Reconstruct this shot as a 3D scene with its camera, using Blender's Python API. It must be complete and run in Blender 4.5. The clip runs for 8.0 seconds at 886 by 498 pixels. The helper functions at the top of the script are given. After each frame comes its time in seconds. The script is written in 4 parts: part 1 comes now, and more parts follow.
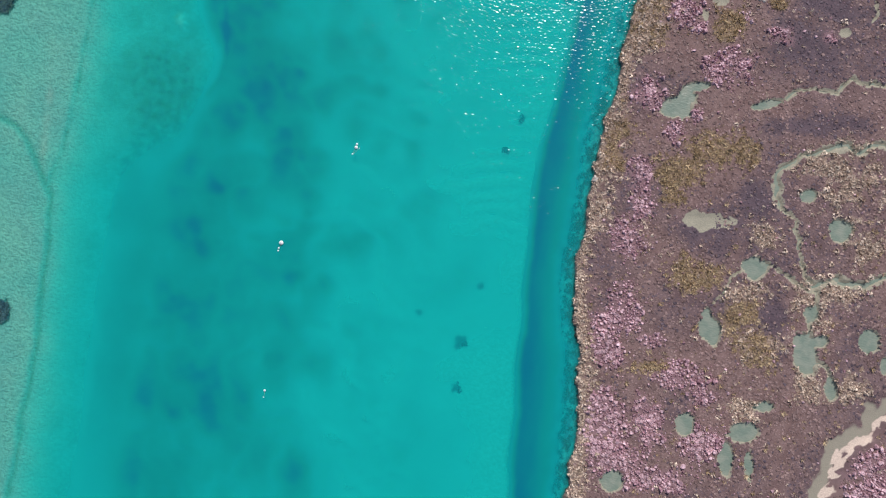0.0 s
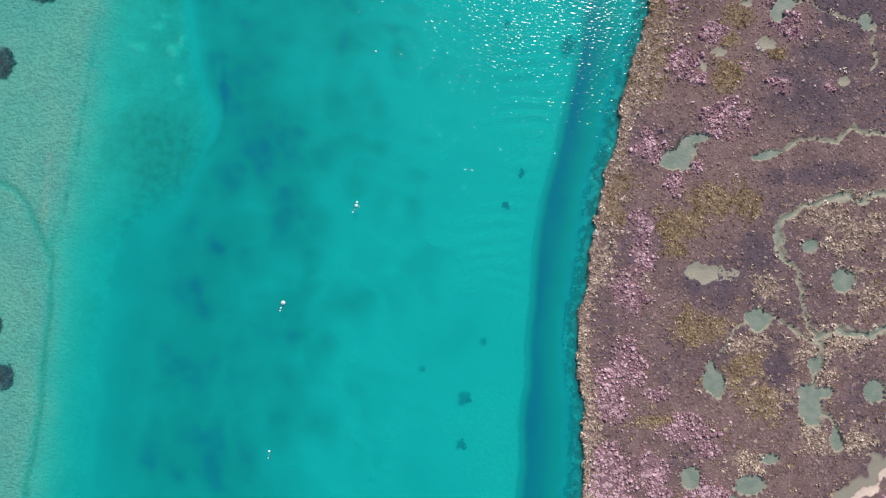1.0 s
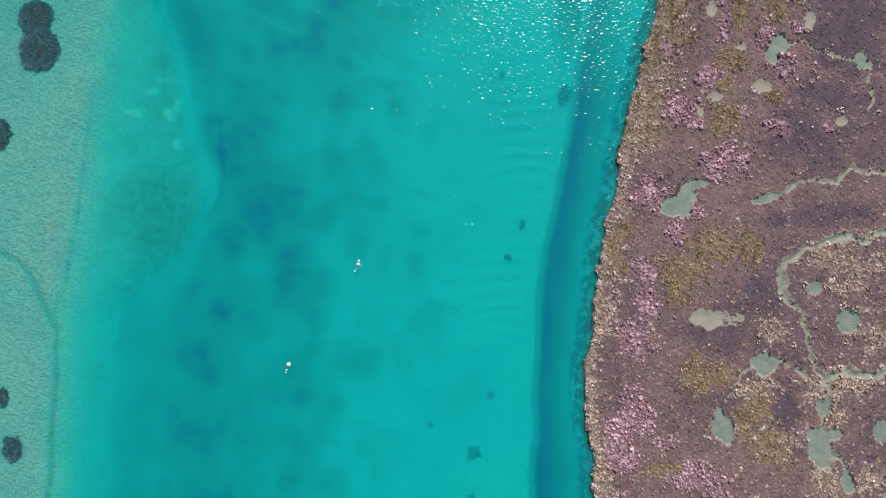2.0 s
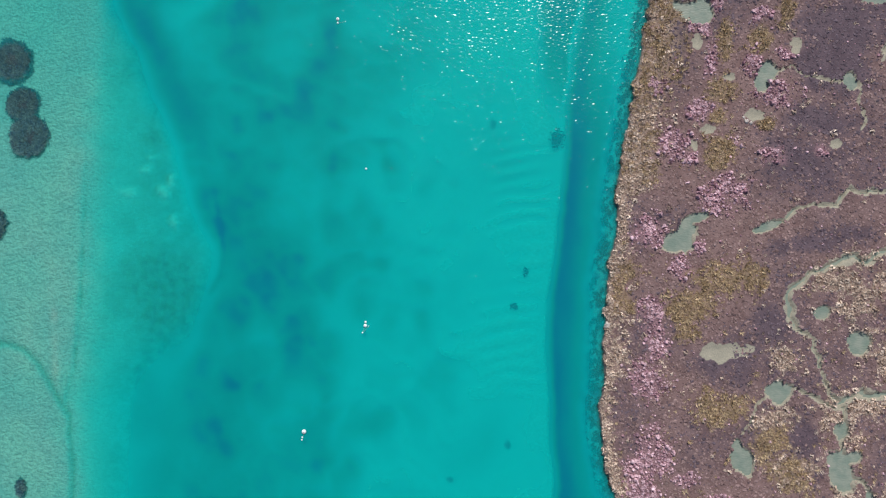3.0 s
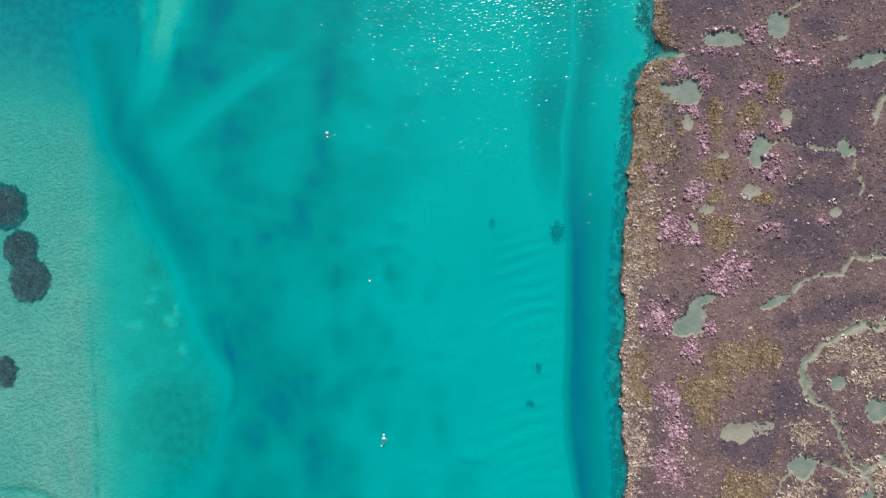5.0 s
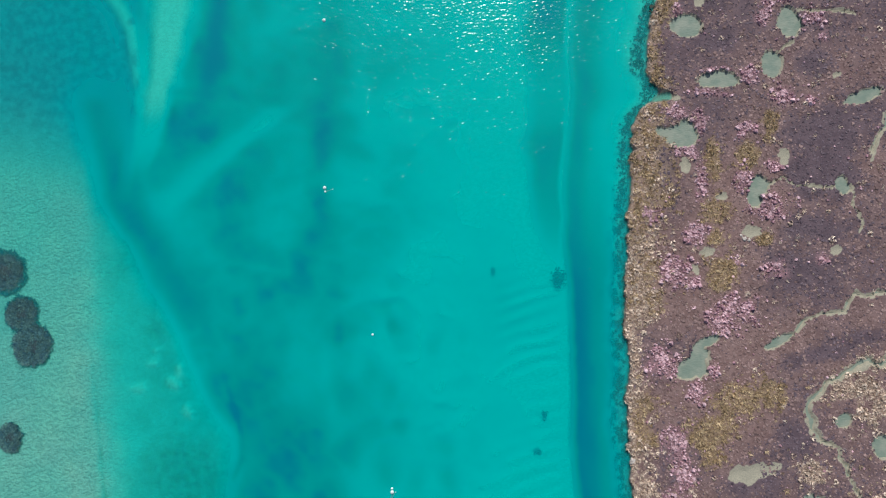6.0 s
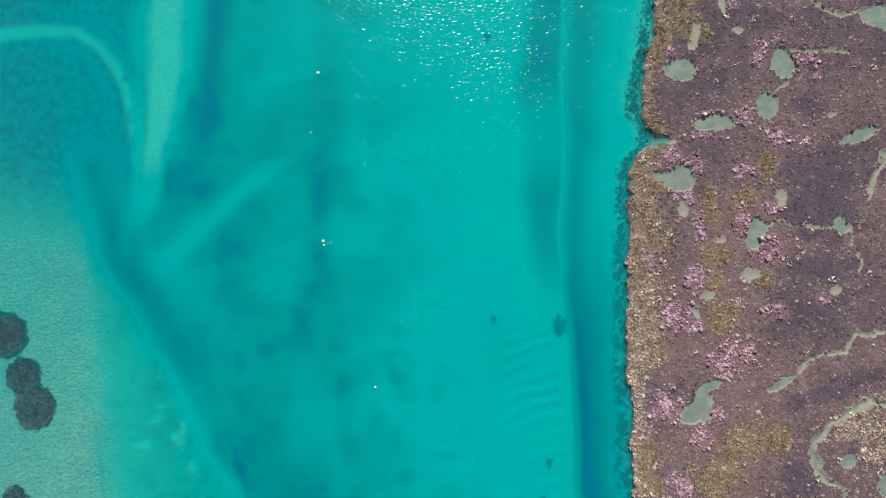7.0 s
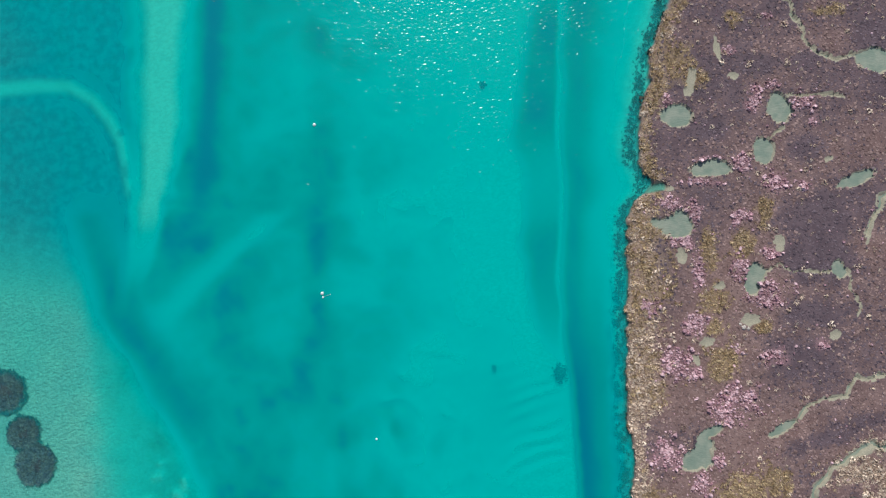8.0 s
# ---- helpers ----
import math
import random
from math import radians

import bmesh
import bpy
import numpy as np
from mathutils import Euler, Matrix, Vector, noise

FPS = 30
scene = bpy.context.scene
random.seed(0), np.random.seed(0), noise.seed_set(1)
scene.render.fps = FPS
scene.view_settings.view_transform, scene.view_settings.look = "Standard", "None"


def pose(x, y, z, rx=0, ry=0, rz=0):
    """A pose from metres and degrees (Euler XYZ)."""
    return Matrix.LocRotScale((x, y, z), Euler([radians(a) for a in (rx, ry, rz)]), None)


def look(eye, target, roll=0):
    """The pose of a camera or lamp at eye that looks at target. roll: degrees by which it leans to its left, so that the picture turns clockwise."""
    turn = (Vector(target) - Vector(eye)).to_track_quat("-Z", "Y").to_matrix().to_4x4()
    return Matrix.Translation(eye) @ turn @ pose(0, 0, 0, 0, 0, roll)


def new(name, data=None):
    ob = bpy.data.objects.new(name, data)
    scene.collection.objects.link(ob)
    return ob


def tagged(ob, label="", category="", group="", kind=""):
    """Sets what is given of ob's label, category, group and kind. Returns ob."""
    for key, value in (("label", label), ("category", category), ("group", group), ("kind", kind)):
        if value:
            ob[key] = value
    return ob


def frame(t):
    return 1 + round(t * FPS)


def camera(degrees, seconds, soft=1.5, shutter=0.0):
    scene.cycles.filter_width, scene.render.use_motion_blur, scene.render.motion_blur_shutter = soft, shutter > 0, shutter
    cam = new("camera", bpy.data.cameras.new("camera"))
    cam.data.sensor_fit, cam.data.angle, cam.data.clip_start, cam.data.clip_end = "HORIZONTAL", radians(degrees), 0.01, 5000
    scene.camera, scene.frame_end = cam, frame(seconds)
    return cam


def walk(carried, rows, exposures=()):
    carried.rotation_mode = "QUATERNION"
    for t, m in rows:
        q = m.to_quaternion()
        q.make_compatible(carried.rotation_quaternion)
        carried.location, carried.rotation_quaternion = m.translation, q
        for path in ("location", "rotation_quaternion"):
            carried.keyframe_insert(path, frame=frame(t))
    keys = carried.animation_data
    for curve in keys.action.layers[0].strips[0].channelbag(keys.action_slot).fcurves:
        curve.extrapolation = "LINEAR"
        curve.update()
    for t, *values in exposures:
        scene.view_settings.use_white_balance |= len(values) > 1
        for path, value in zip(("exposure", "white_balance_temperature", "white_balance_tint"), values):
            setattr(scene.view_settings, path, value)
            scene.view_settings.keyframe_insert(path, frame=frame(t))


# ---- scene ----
cam = camera(60.0, 8.0, soft=1.2)
# t, x, y, z, rx, ry, rz: a drone looking almost straight down, gliding along the channel
PATH = [
    (0.0, 1.818, -2.219, 86.041, 2.586, -0.207, 9.026),
    (0.5, 1.452, 0.811, 86.136, 2.661, -0.095, 8.998),
    (1.0, 0.980, 3.922, 86.231, 2.711, 0.007, 7.959),
    (1.5, 0.567, 6.987, 86.326, 2.737, 0.100, 7.359),
    (2.0, 0.065, 10.046, 86.420, 2.742, 0.183, 5.800),
    (2.5, -0.432, 13.111, 86.515, 2.730, 0.255, 3.456),
    (3.0, -0.823, 16.181, 86.610, 2.705, 0.317, 1.185),
    (3.5, -1.104, 19.251, 86.705, 2.668, 0.366, -0.565),
    (4.0, -1.297, 22.309, 86.800, 2.623, 0.404, -1.900),
    (4.5, -1.390, 25.337, 86.894, 2.573, 0.428, -3.088),
    (5.0, -1.366, 28.329, 86.989, 2.522, 0.440, -4.236),
    (5.5, -1.251, 31.293, 87.084, 2.471, 0.437, -5.293),
    (6.0, -1.092, 34.237, 87.179, 2.425, 0.420, -6.220),
    (6.5, -0.881, 37.153, 87.274, 2.387, 0.388, -7.056),
    (7.0, -0.562, 40.035, 87.369, 2.359, 0.340, -7.779),
    (7.5, -0.216, 42.919, 87.463, 2.344, 0.277, -8.253),
    (8.0, 0.121, 45.732, 87.558, 2.347, 0.196, -8.695),
]
walk(cam, [(t, pose(x, y, z, rx, ry, rz)) for t, x, y, z, rx, ry, rz in PATH], [(0.0, 0.0, 6500, 13.0), (4.0, 0.0, 6450, 10.0), (8.0, 0.02, 6450, 6.5)])

# ---- light: clear sky, sun ahead of the drone and a little to its right ----
SUN_UP, SUN_AZ = 52.0, 8.0  # degrees above the horizon; degrees from +y towards +x
world = bpy.data.worlds.new("world")
scene.world = world
world.use_nodes = True
wn = world.node_tree.nodes
sky = wn.new("ShaderNodeTexSky")
sky.sky_type, sky.sun_disc = "NISHITA", False
sky.sun_elevation, sky.sun_rotation = radians(SUN_UP), radians(SUN_AZ)
wn["Background"].inputs["Strength"].default_value = 0.10
world.node_tree.links.new(sky.outputs[0], wn["Background"].inputs["Color"])
lamp = bpy.data.lights.new("sun", "SUN")
lamp.energy, lamp.angle, lamp.color = 4.0, radians(0.53), (1.0, 0.98, 0.95)
sun = new("sun", lamp)
sun_way = Vector((math.sin(radians(SUN_AZ)) * math.cos(radians(SUN_UP)), math.cos(radians(SUN_AZ)) * math.cos(radians(SUN_UP)), math.sin(radians(SUN_UP))))
sun.matrix_world = look(sun_way * 200, (0, 0, 0))


# ---- materials ----
class Nodes:
    """Short forms for building one node material."""

    def __init__(self, name):
        self.mat = bpy.data.materials.new(name)
        self.mat.use_nodes = True
        self.tree = self.mat.node_tree
        self.tree.nodes.clear()
        self.out = self.tree.nodes.new("ShaderNodeOutputMaterial")

    def add(self, kind):
        return self.tree.nodes.new(kind)

    def put(self, socket, value):
        if hasattr(value, "is_output"):
            self.tree.links.new(value, socket)
        elif isinstance(value, (tuple, list)) and len(value) == 3 and socket.type == "RGBA":
            socket.default_value = (*value, 1)
        else:
            socket.default_value = value

    def math(self, op, a, b=0.0, clamp=False):
        n = self.add("ShaderNodeMath")
        n.operation, n.use_clamp = op, clamp
        self.put(n.inputs[0], a), self.put(n.inputs[1], b)
        return n.outputs[0]

    def place(self, scale=(1, 1, 1), turn=0.0):
        geo = self.add("ShaderNodeNewGeometry")
        m = self.add("ShaderNodeMapping")
        m.inputs["Scale"].default_value = scale
        m.inputs["Rotation"].default_value = (0, 0, radians(turn))
        self.put(m.inputs["Vector"], geo.outputs["Position"])
        return m.outputs[0]

    def noise(self, scale, detail=3.0, rough=0.55, where=None, distort=0.0):
        n = self.add("ShaderNodeTexNoise")
        n.inputs["Scale"].default_value, n.inputs["Detail"].default_value = scale, detail
        n.inputs["Roughness"].default_value, n.inputs["Distortion"].default_value = rough, distort
        self.put(n.inputs["Vector"], where if where else self.place())
        return n.outputs[0]

    def band(self, value, lo, hi, a=0.0, b=1.0):
        n = self.add("ShaderNodeMapRange")
        n.interpolation_type = "SMOOTHSTEP"
        for i, v in enumerate((value, lo, hi, a, b)):
            self.put(n.inputs[i], v)
        return n.outputs[0]

    def mix(self, fac, a, b, blend="MIX"):
        n = self.add("ShaderNodeMix")
        n.data_type, n.blend_type = "RGBA", blend
        self.put(n.inputs[0], fac), self.put(n.inputs[6], a), self.put(n.inputs[7], b)
        return n.outputs[2]

    def attr(self, name):
        n = self.add("ShaderNodeAttribute")
        n.attribute_name = name
        return n.outputs["Fac"]

    def bump(self, height, strength=0.5, distance=0.05):
        n = self.add("ShaderNodeBump")
        n.inputs["Strength"].default_value, n.inputs["Distance"].default_value = strength, distance
        self.put(n.inputs["Height"], height)
        return n.outputs[0]

    def surface(self, color, rough=0.8, normal=None, spec=0.3, metal=0.0):
        b = self.add("ShaderNodeBsdfPrincipled")
        self.put(b.inputs["Base Color"], color), self.put(b.inputs["Roughness"], rough)
        b.inputs["Specular IOR Level"].default_value, b.inputs["Metallic"].default_value = spec, metal
        if normal is not None:
            self.put(b.inputs["Normal"], normal)
        self.put(self.out.inputs["Surface"], b.outputs[0])
        return self.mat


def ground_material():
    n = Nodes("silt_sand_and_marsh_soil")
    fine, coarse, grit = n.noise(9.0, 5), n.noise(0.7, 4), n.noise(4.5, 3)
    soil = n.mix(n.band(coarse, 0.35, 0.65), (0.155, 0.095, 0.086), (0.205, 0.132, 0.12))
    soil = n.mix(n.math("MULTIPLY", n.attr("plum"), 0.9), soil, n.mix(n.band(coarse, 0.35, 0.65), (0.074, 0.053, 0.066), (0.102, 0.073, 0.087)))
    soil = n.mix(n.math("MULTIPLY", n.attr("rosy"), 0.8), soil, (0.24, 0.142, 0.155))
    soil = n.mix(n.math("MULTIPLY", n.attr("golden"), 0.75), soil, n.mix(n.band(grit, 0.35, 0.65), (0.21, 0.145, 0.09), (0.29, 0.212, 0.135)))
    soil = n.mix(n.math("MULTIPLY", n.attr("dry"), 0.7), soil, n.mix(n.band(grit, 0.35, 0.65), (0.22, 0.15, 0.12), (0.36, 0.265, 0.21)))
    soil = n.mix(n.band(fine, 0.5, 0.75, 0.0, 0.5), soil, (0.09, 0.055, 0.052))
    silt = n.mix(n.band(fine, 0.35, 0.65), (0.33, 0.30, 0.225), (0.245, 0.23, 0.175))
    ripple = n.noise(2.6, 4, 0.6, n.place((1.0, 1.5, 1.0), 35))
    sand = n.mix(n.band(ripple, 0.35, 0.65), (0.62, 0.56, 0.45), (0.53, 0.48, 0.385))
    weed = n.mix(n.band(n.noise(1.6, 5), 0.35, 0.65), (0.105, 0.095, 0.014), (0.175, 0.155, 0.03))
    mud = n.mix(n.band(n.noise(1.0, 4, 0.6), 0.34, 0.66), (0.055, 0.09, 0.125), (0.17, 0.20, 0.23))
    bleach = n.mix(n.band(fine, 0.3, 0.7), (0.66, 0.53, 0.43), (0.48, 0.37, 0.30))
    edge = n.math("MULTIPLY", n.math("SUBTRACT", fine, 0.5), 0.5)
    def mask(name):
        return n.band(n.math("ADD", n.attr(name), edge), 0.3, 0.7)
    c = n.mix(mask("silt"), soil, silt)
    c = n.mix(mask("bleached"), c, bleach)
    c = n.mix(n.attr("sand"), c, sand)
    # ripple marks on the flats: two crossing trains, broken up
    mark = n.noise(2.3, 2, 0.5, n.place((1.0, 1.5, 1.0), 135), 0.5)
    cross = n.noise(3.2, 2, 0.5, n.place((1.3, 1.0, 1.0), 20), 0.4)
    marks = n.math("ADD", n.math("MULTIPLY", mark, 0.6), n.math("MULTIPLY", cross, 0.4))
    tone = n.mix(n.band(n.noise(0.16, 4), 0.35, 0.65), (0.47, 0.43, 0.34), (0.40, 0.385, 0.325))
    # the shading of the ripple relief is darkened into the sand's colour
    shaded_flat_sand = n.mix(n.band(marks, 0.42, 0.62, 0.0, 0.62), tone, (0.26, 0.26, 0.22))
    c = n.mix(n.attr("flat"), c, shaded_flat_sand)
    c = n.mix(n.attr("mud"), c, mud)
    c = n.mix(n.math("MULTIPLY", n.attr("weed"), n.band(n.noise(0.9, 5), 0.25, 0.75, 0.6, 1.0)), c, weed)
    height = n.math("ADD", n.math("ADD", fine, ripple), n.math("MULTIPLY", n.attr("flat"), n.math("MULTIPLY", marks, 12.0)))
    return n.surface(c, 0.85, n.bump(height, 0.6, 0.06), 0.2)


def water_material():
    """A tidal channel: what lies below is seen through a column of water as deep as the "depth" of the sheet."""
    n = Nodes("clear_tidal_water")
    depth = n.attr("depth")
    tint = n.add("ShaderNodeCombineColor")
    for i, keep in enumerate((0.07, 0.91, 0.90)):
        n.put(tint.inputs[i], n.math("POWER", keep, depth))
    through_it = n.add("ShaderNodeBsdfTransparent")
    n.put(through_it.inputs[0], tint.outputs[0])
    cloudy = n.add("ShaderNodeBsdfDiffuse")
    shallow = n.mix(n.band(depth, 0.4, 1.1), (0.03, 0.455, 0.43), (0.0, 0.445, 0.455))
    middling = n.mix(n.band(depth, 1.2, 2.2), shallow, (0.0, 0.305, 0.29))
    n.put(cloudy.inputs[0], n.mix(n.band(depth, 1.95, 2.85), middling, (0.0, 0.165, 0.25)))
    body = n.add("ShaderNodeMixShader")
    milk = n.math("SUBTRACT", 1.0, n.math("POWER", 0.64, depth))
    n.put(body.inputs[0], milk), n.put(body.inputs[1], through_it.outputs[0]), n.put(body.inputs[2], cloudy.outputs[0])
    chop = n.noise(1.9, 1, 0.5, n.place((1.0, 1.6, 1.0), 18), 0.3)
    crest = n.math("POWER", n.noise(2.2, 1, 0.5, n.place((1.0, 1.9, 1.0), -14)), 3.0)
    swell = n.noise(0.3, 2, 0.5, n.place((0.6, 1.4, 1.0), 10))
    lively = n.band(n.noise(0.09, 3), 0.3, 0.7, 0.85, 1.15)
    normal = n.bump(n.math("MULTIPLY", n.math("ADD", n.math("ADD", chop, crest), swell), lively), 1.0, 0.035)
    shine = n.add("ShaderNodeBsdfGlossy")
    shine.distribution = "BECKMANN"
    shine.inputs["Roughness"].default_value = 0.2
    n.put(shine.inputs["Normal"], normal)
    fres = n.add("ShaderNodeFresnel")
    fres.inputs["IOR"].default_value = 1.333
    n.put(fres.inputs["Normal"], normal)
    top = n.add("ShaderNodeMixShader")
    n.put(top.inputs[0], fres.outputs[0]), n.put(top.inputs[1], body.outputs[0]), n.put(top.inputs[2], shine.outputs[0])
    n.put(n.out.inputs["Surface"], top.outputs[0])
    return n.mat


def pool_material():
    n = Nodes("murky_pool_water")
    c = n.mix(n.band(n.noise(0.8, 4), 0.35, 0.65), (0.165, 0.21, 0.165), (0.235, 0.26, 0.205))
    wave = n.noise(2.4, 2, 0.5, n.place((1.0, 2.6, 1.0), 25))
    return n.surface(c, 0.16, n.bump(wave, 0.7, 0.055), 0.5)


def plant_material(name, dark, mid, light, spread=0.18, gloss=0.6):
    n = Nodes(name)
    geo = n.add("ShaderNodeNewGeometry")
    c = n.mix(n.band(n.attr("clump"), 0.15, 0.85), dark, light)
    c = n.mix(0.5, c, mid)
    leaf = n.band(geo.outputs["Random Per Island"], 0.0, 1.0, 1.0 - spread, 1.0 + spread)
    gain = n.mix(1.0, c, leaf, "MULTIPLY")
    patch = n.band(n.noise(0.5, 3), 0.3, 0.7, 0.85, 1.15)
    return n.surface(n.mix(1.0, gain, patch, "MULTIPLY"), gloss, None, 0.2)


def plain_material(name, a, b, scale=12.0, rough=0.5, bump=0.2):
    n = Nodes(name)
    v = n.noise(scale, 4)
    return n.surface(n.mix(n.band(v, 0.35, 0.65), a, b), rough, n.bump(v, bump, 0.02), 0.4)


GROUND, WATER, POOL = ground_material(), water_material(), pool_material()
PINK = plant_material("rosy_glasswort", (0.25, 0.125, 0.15), (0.46, 0.275, 0.31), (0.76, 0.55, 0.575), 0.3)
CUSHION = plant_material("dusky_rose_glasswort", (0.20, 0.11, 0.13), (0.38, 0.235, 0.265), (0.62, 0.45, 0.46), 0.35)
BROWN = plant_material("brown_sea_purslane", (0.115, 0.071, 0.067), (0.178, 0.114, 0.105), (0.30, 0.205, 0.188))
PURPLE = plant_material("plum_coloured_glasswort", (0.059, 0.042, 0.053), (0.09, 0.065, 0.078), (0.155, 0.114, 0.128))
GOLD = plant_material("golden_cordgrass", (0.235, 0.162, 0.088), (0.42, 0.302, 0.172), (0.64, 0.505, 0.325), 0.25)
TAN = plant_material("bleached_dry_sedge", (0.35, 0.255, 0.19), (0.58, 0.445, 0.345), (0.80, 0.665, 0.54), 0.3)
TUSSOCK = plant_material("dark_green_cordgrass", (0.012, 0.058, 0.09), (0.03, 0.105, 0.135), (0.125, 0.25, 0.18), 0.45)
SEAWEED = plant_material("dark_seaweed", (0.015, 0.025, 0.022), (0.04, 0.05, 0.04), (0.085, 0.09, 0.065))
STONE = plain_material("weed_covered_stone", (0.03, 0.035, 0.03), (0.11, 0.10, 0.075), 5.0, 0.7, 0.6)
WHITE = plain_material("white_buoy_plastic", (0.80, 0.80, 0.78), (0.72, 0.73, 0.70), 6.0, 0.35)
ROPE = plain_material("weathered_mooring_rope", (0.22, 0.24, 0.2), (0.34, 0.33, 0.26), 40.0, 0.9)
STEEL = plain_material("dull_galvanised_steel", (0.3, 0.31, 0.32), (0.2, 0.2, 0.2), 20.0, 0.45)


# ---- plan of the place ----
def value_noise(x, y, size, seed):
    """Smooth noise from -1 to 1 with features of that size in metres."""
    x, y = x / size + 1000.0, y / size + 1000.0
    i, j = np.floor(x).astype(np.int64), np.floor(y).astype(np.int64)
    u, v = x - i, y - j
    u, v = u * u * (3 - 2 * u), v * v * (3 - 2 * v)

    def h(a, b):
        k = (a * 374761393 + b * 668265263 + seed * 974711) & 0x7FFFFFFF
        k = ((k ^ (k >> 13)) * 1274126177) & 0x7FFFFFFF
        return ((k ^ (k >> 16)) & 0xFFFF) / 32767.5 - 1

    return (h(i, j) * (1 - u) + h(i + 1, j) * u) * (1 - v) + (h(i, j + 1) * (1 - u) + h(i + 1, j + 1) * u) * v


def fractal(x, y, size, seed, octaves=4):
    return sum(value_noise(x, y, size / 2 ** k, seed + k) * 0.5 ** k for k in range(octaves)) / 1.6


def step(v, lo, hi):
    s = np.clip((v - lo) / (hi - lo), 0, 1)
    return s * s * (3 - 2 * s)


def along(y, knots):
    """The x of a line that runs up the channel, from knots of (y, x)."""
    ky, kx = zip(*knots)
    d = 0.8
    return (np.interp(y - d, ky, kx) + 2 * np.interp(y, ky, kx) + np.interp(y + d, ky, kx)) / 4


BANK = [(-31, 19.6), (-23.4, 19.4), (-18.3, 19.1), (-14.5, 19.2), (-10.8, 18.8), (-7.1, 18.3), (-3.4, 17.4), (0.3, 16.7), (3.5, 16.5), (6.7, 16.9),
        (10, 17.0), (15.2, 17.1), (18.4, 17.2), (22.5, 17.9), (27.1, 18.3), (32.2, 18.9), (36.3, 19.5), (41.1, 20.3), (45.6, 21.1), (50, 21.9),
        (51.4, 22.6), (52.4, 24.8), (53.4, 25.2), (54.8, 24.5), (56.9, 23.9), (59.4, 24.5), (61.9, 25.5), (64.5, 26.3), (67.6, 27.1), (70.1, 28.5),
        (73.8, 30.5), (84, 33)]
LIP = [(-31, 13.6), (-23.7, 12.9), (-18.2, 12.4), (-11.9, 11.8), (-6.9, 11.5), (-0.6, 11.0), (4.5, 10.7), (10.3, 10.6), (14.2, 10.8), (20, 11.1), (25.5, 11.7),
       (32, 12.3), (36.7, 12.3), (41.8, 12.8), (48.2, 13.6), (54.6, 14.7), (61.1, 15.8), (76, 18.4)]
HOLLOW = [(30, 12.6), (34.5, 11.6), (36, 10.7), (40.2, 9.1), (46, 9.7), (48.1, 8.8), (51.8, 10.3), (57, 10.8), (60.3, 10.3), (69.9, 13.1), (80, 16)]
SHALLOWS = [(-31.8, -42.1), (-15.4, -41.9), (-5.9, -42.7), (1.7, -43.5), (10.3, -42.3), (15.5, -42.4), (33.5, -42.4), (48, -41.2), (56, -42)]
SHELF = [(-31.8, -29.8), (-13.6, -30.8), (-2, -30.9), (3.8, -30), (10.5, -28.6), (15, -27.4), (19.4, -26.6), (22, -28.3), (27, -30.4), (32.3, -32.2),
         (37.6, -34.2), (42.2, -36), (46.2, -37.8), (54.8, -39)]


def ovals(x, y, shapes, ragged=0.22, size=1.2, seed=5):
    """How far out a point lies in a union of ovals (x, y, half lengths, turn): 1 on the outline."""
    best = np.full(np.shape(x), 99.0)
    for cx, cy, a, b, turn in shapes:
        c, s = math.cos(radians(turn)), math.sin(radians(turn))
        u, v = (x - cx) * c + (y - cy) * s, -(x - cx) * s + (y - cy) * c
        best = np.minimum(best, np.hypot(u / a, v / b))
    return best + ragged * fractal(x, y, size, seed, 3)


def from_line(x, y, pts):
    """Distance to a broken line."""
    best = np.full(np.shape(x), 99.0)
    for (ax, ay), (bx, by) in zip(pts, pts[1:]):
        dx, dy = bx - ax, by - ay
        k = np.clip(((x - ax) * dx + (y - ay) * dy) / (dx * dx + dy * dy), 0, 1)
        best = np.minimum(best, np.hypot(x - ax - k * dx, y - ay - k * dy))
    return best


SOUTH_POOLS = [
    [(25.2, 21.7, 1.71, 1.27, 19), (26.0, 23.1, 0.89, 0.89, 9), (27.1, 24.4, 1.40, 0.51, 14)],
    [(45.3, 10.7, 1.21, 1.27, 9)],
    [(41.1, 14.0, 0.95, 0.70, 39)],
    [(36.3, 5.0, 1.40, 1.14, 9)],
    [(32.4, -2.6, 1.14, 1.52, 29), (31.7, -1.1, 0.57, 1.02, 9)],
    [(43.2, -3.5, 1.33, 2.16, 9), (44.3, -2.1, 1.27, 0.64, 19)],
    [(46.5, -7.0, 0.70, 1.14, 9)],
    [(43.3, 1.0, 0.76, 0.83, 9)],
    [(50.1, -1.2, 1.14, 1.21, 9)],
    [(52.2, -3.6, 0.51, 0.95, 9)],
    [(31.0, -13.3, 1.02, 1.14, 9)],
    [(23.9, -20.8, 1.14, 1.08, 9)],
    [(37.5, -13.2, 1.59, 1.02, 19), (36.1, -16.5, 0.76, 1.78, 9), (39.4, -10.1, 1.27, 0.57, 9), (38.7, -16.8, 0.51, 1.52, 9)],
]
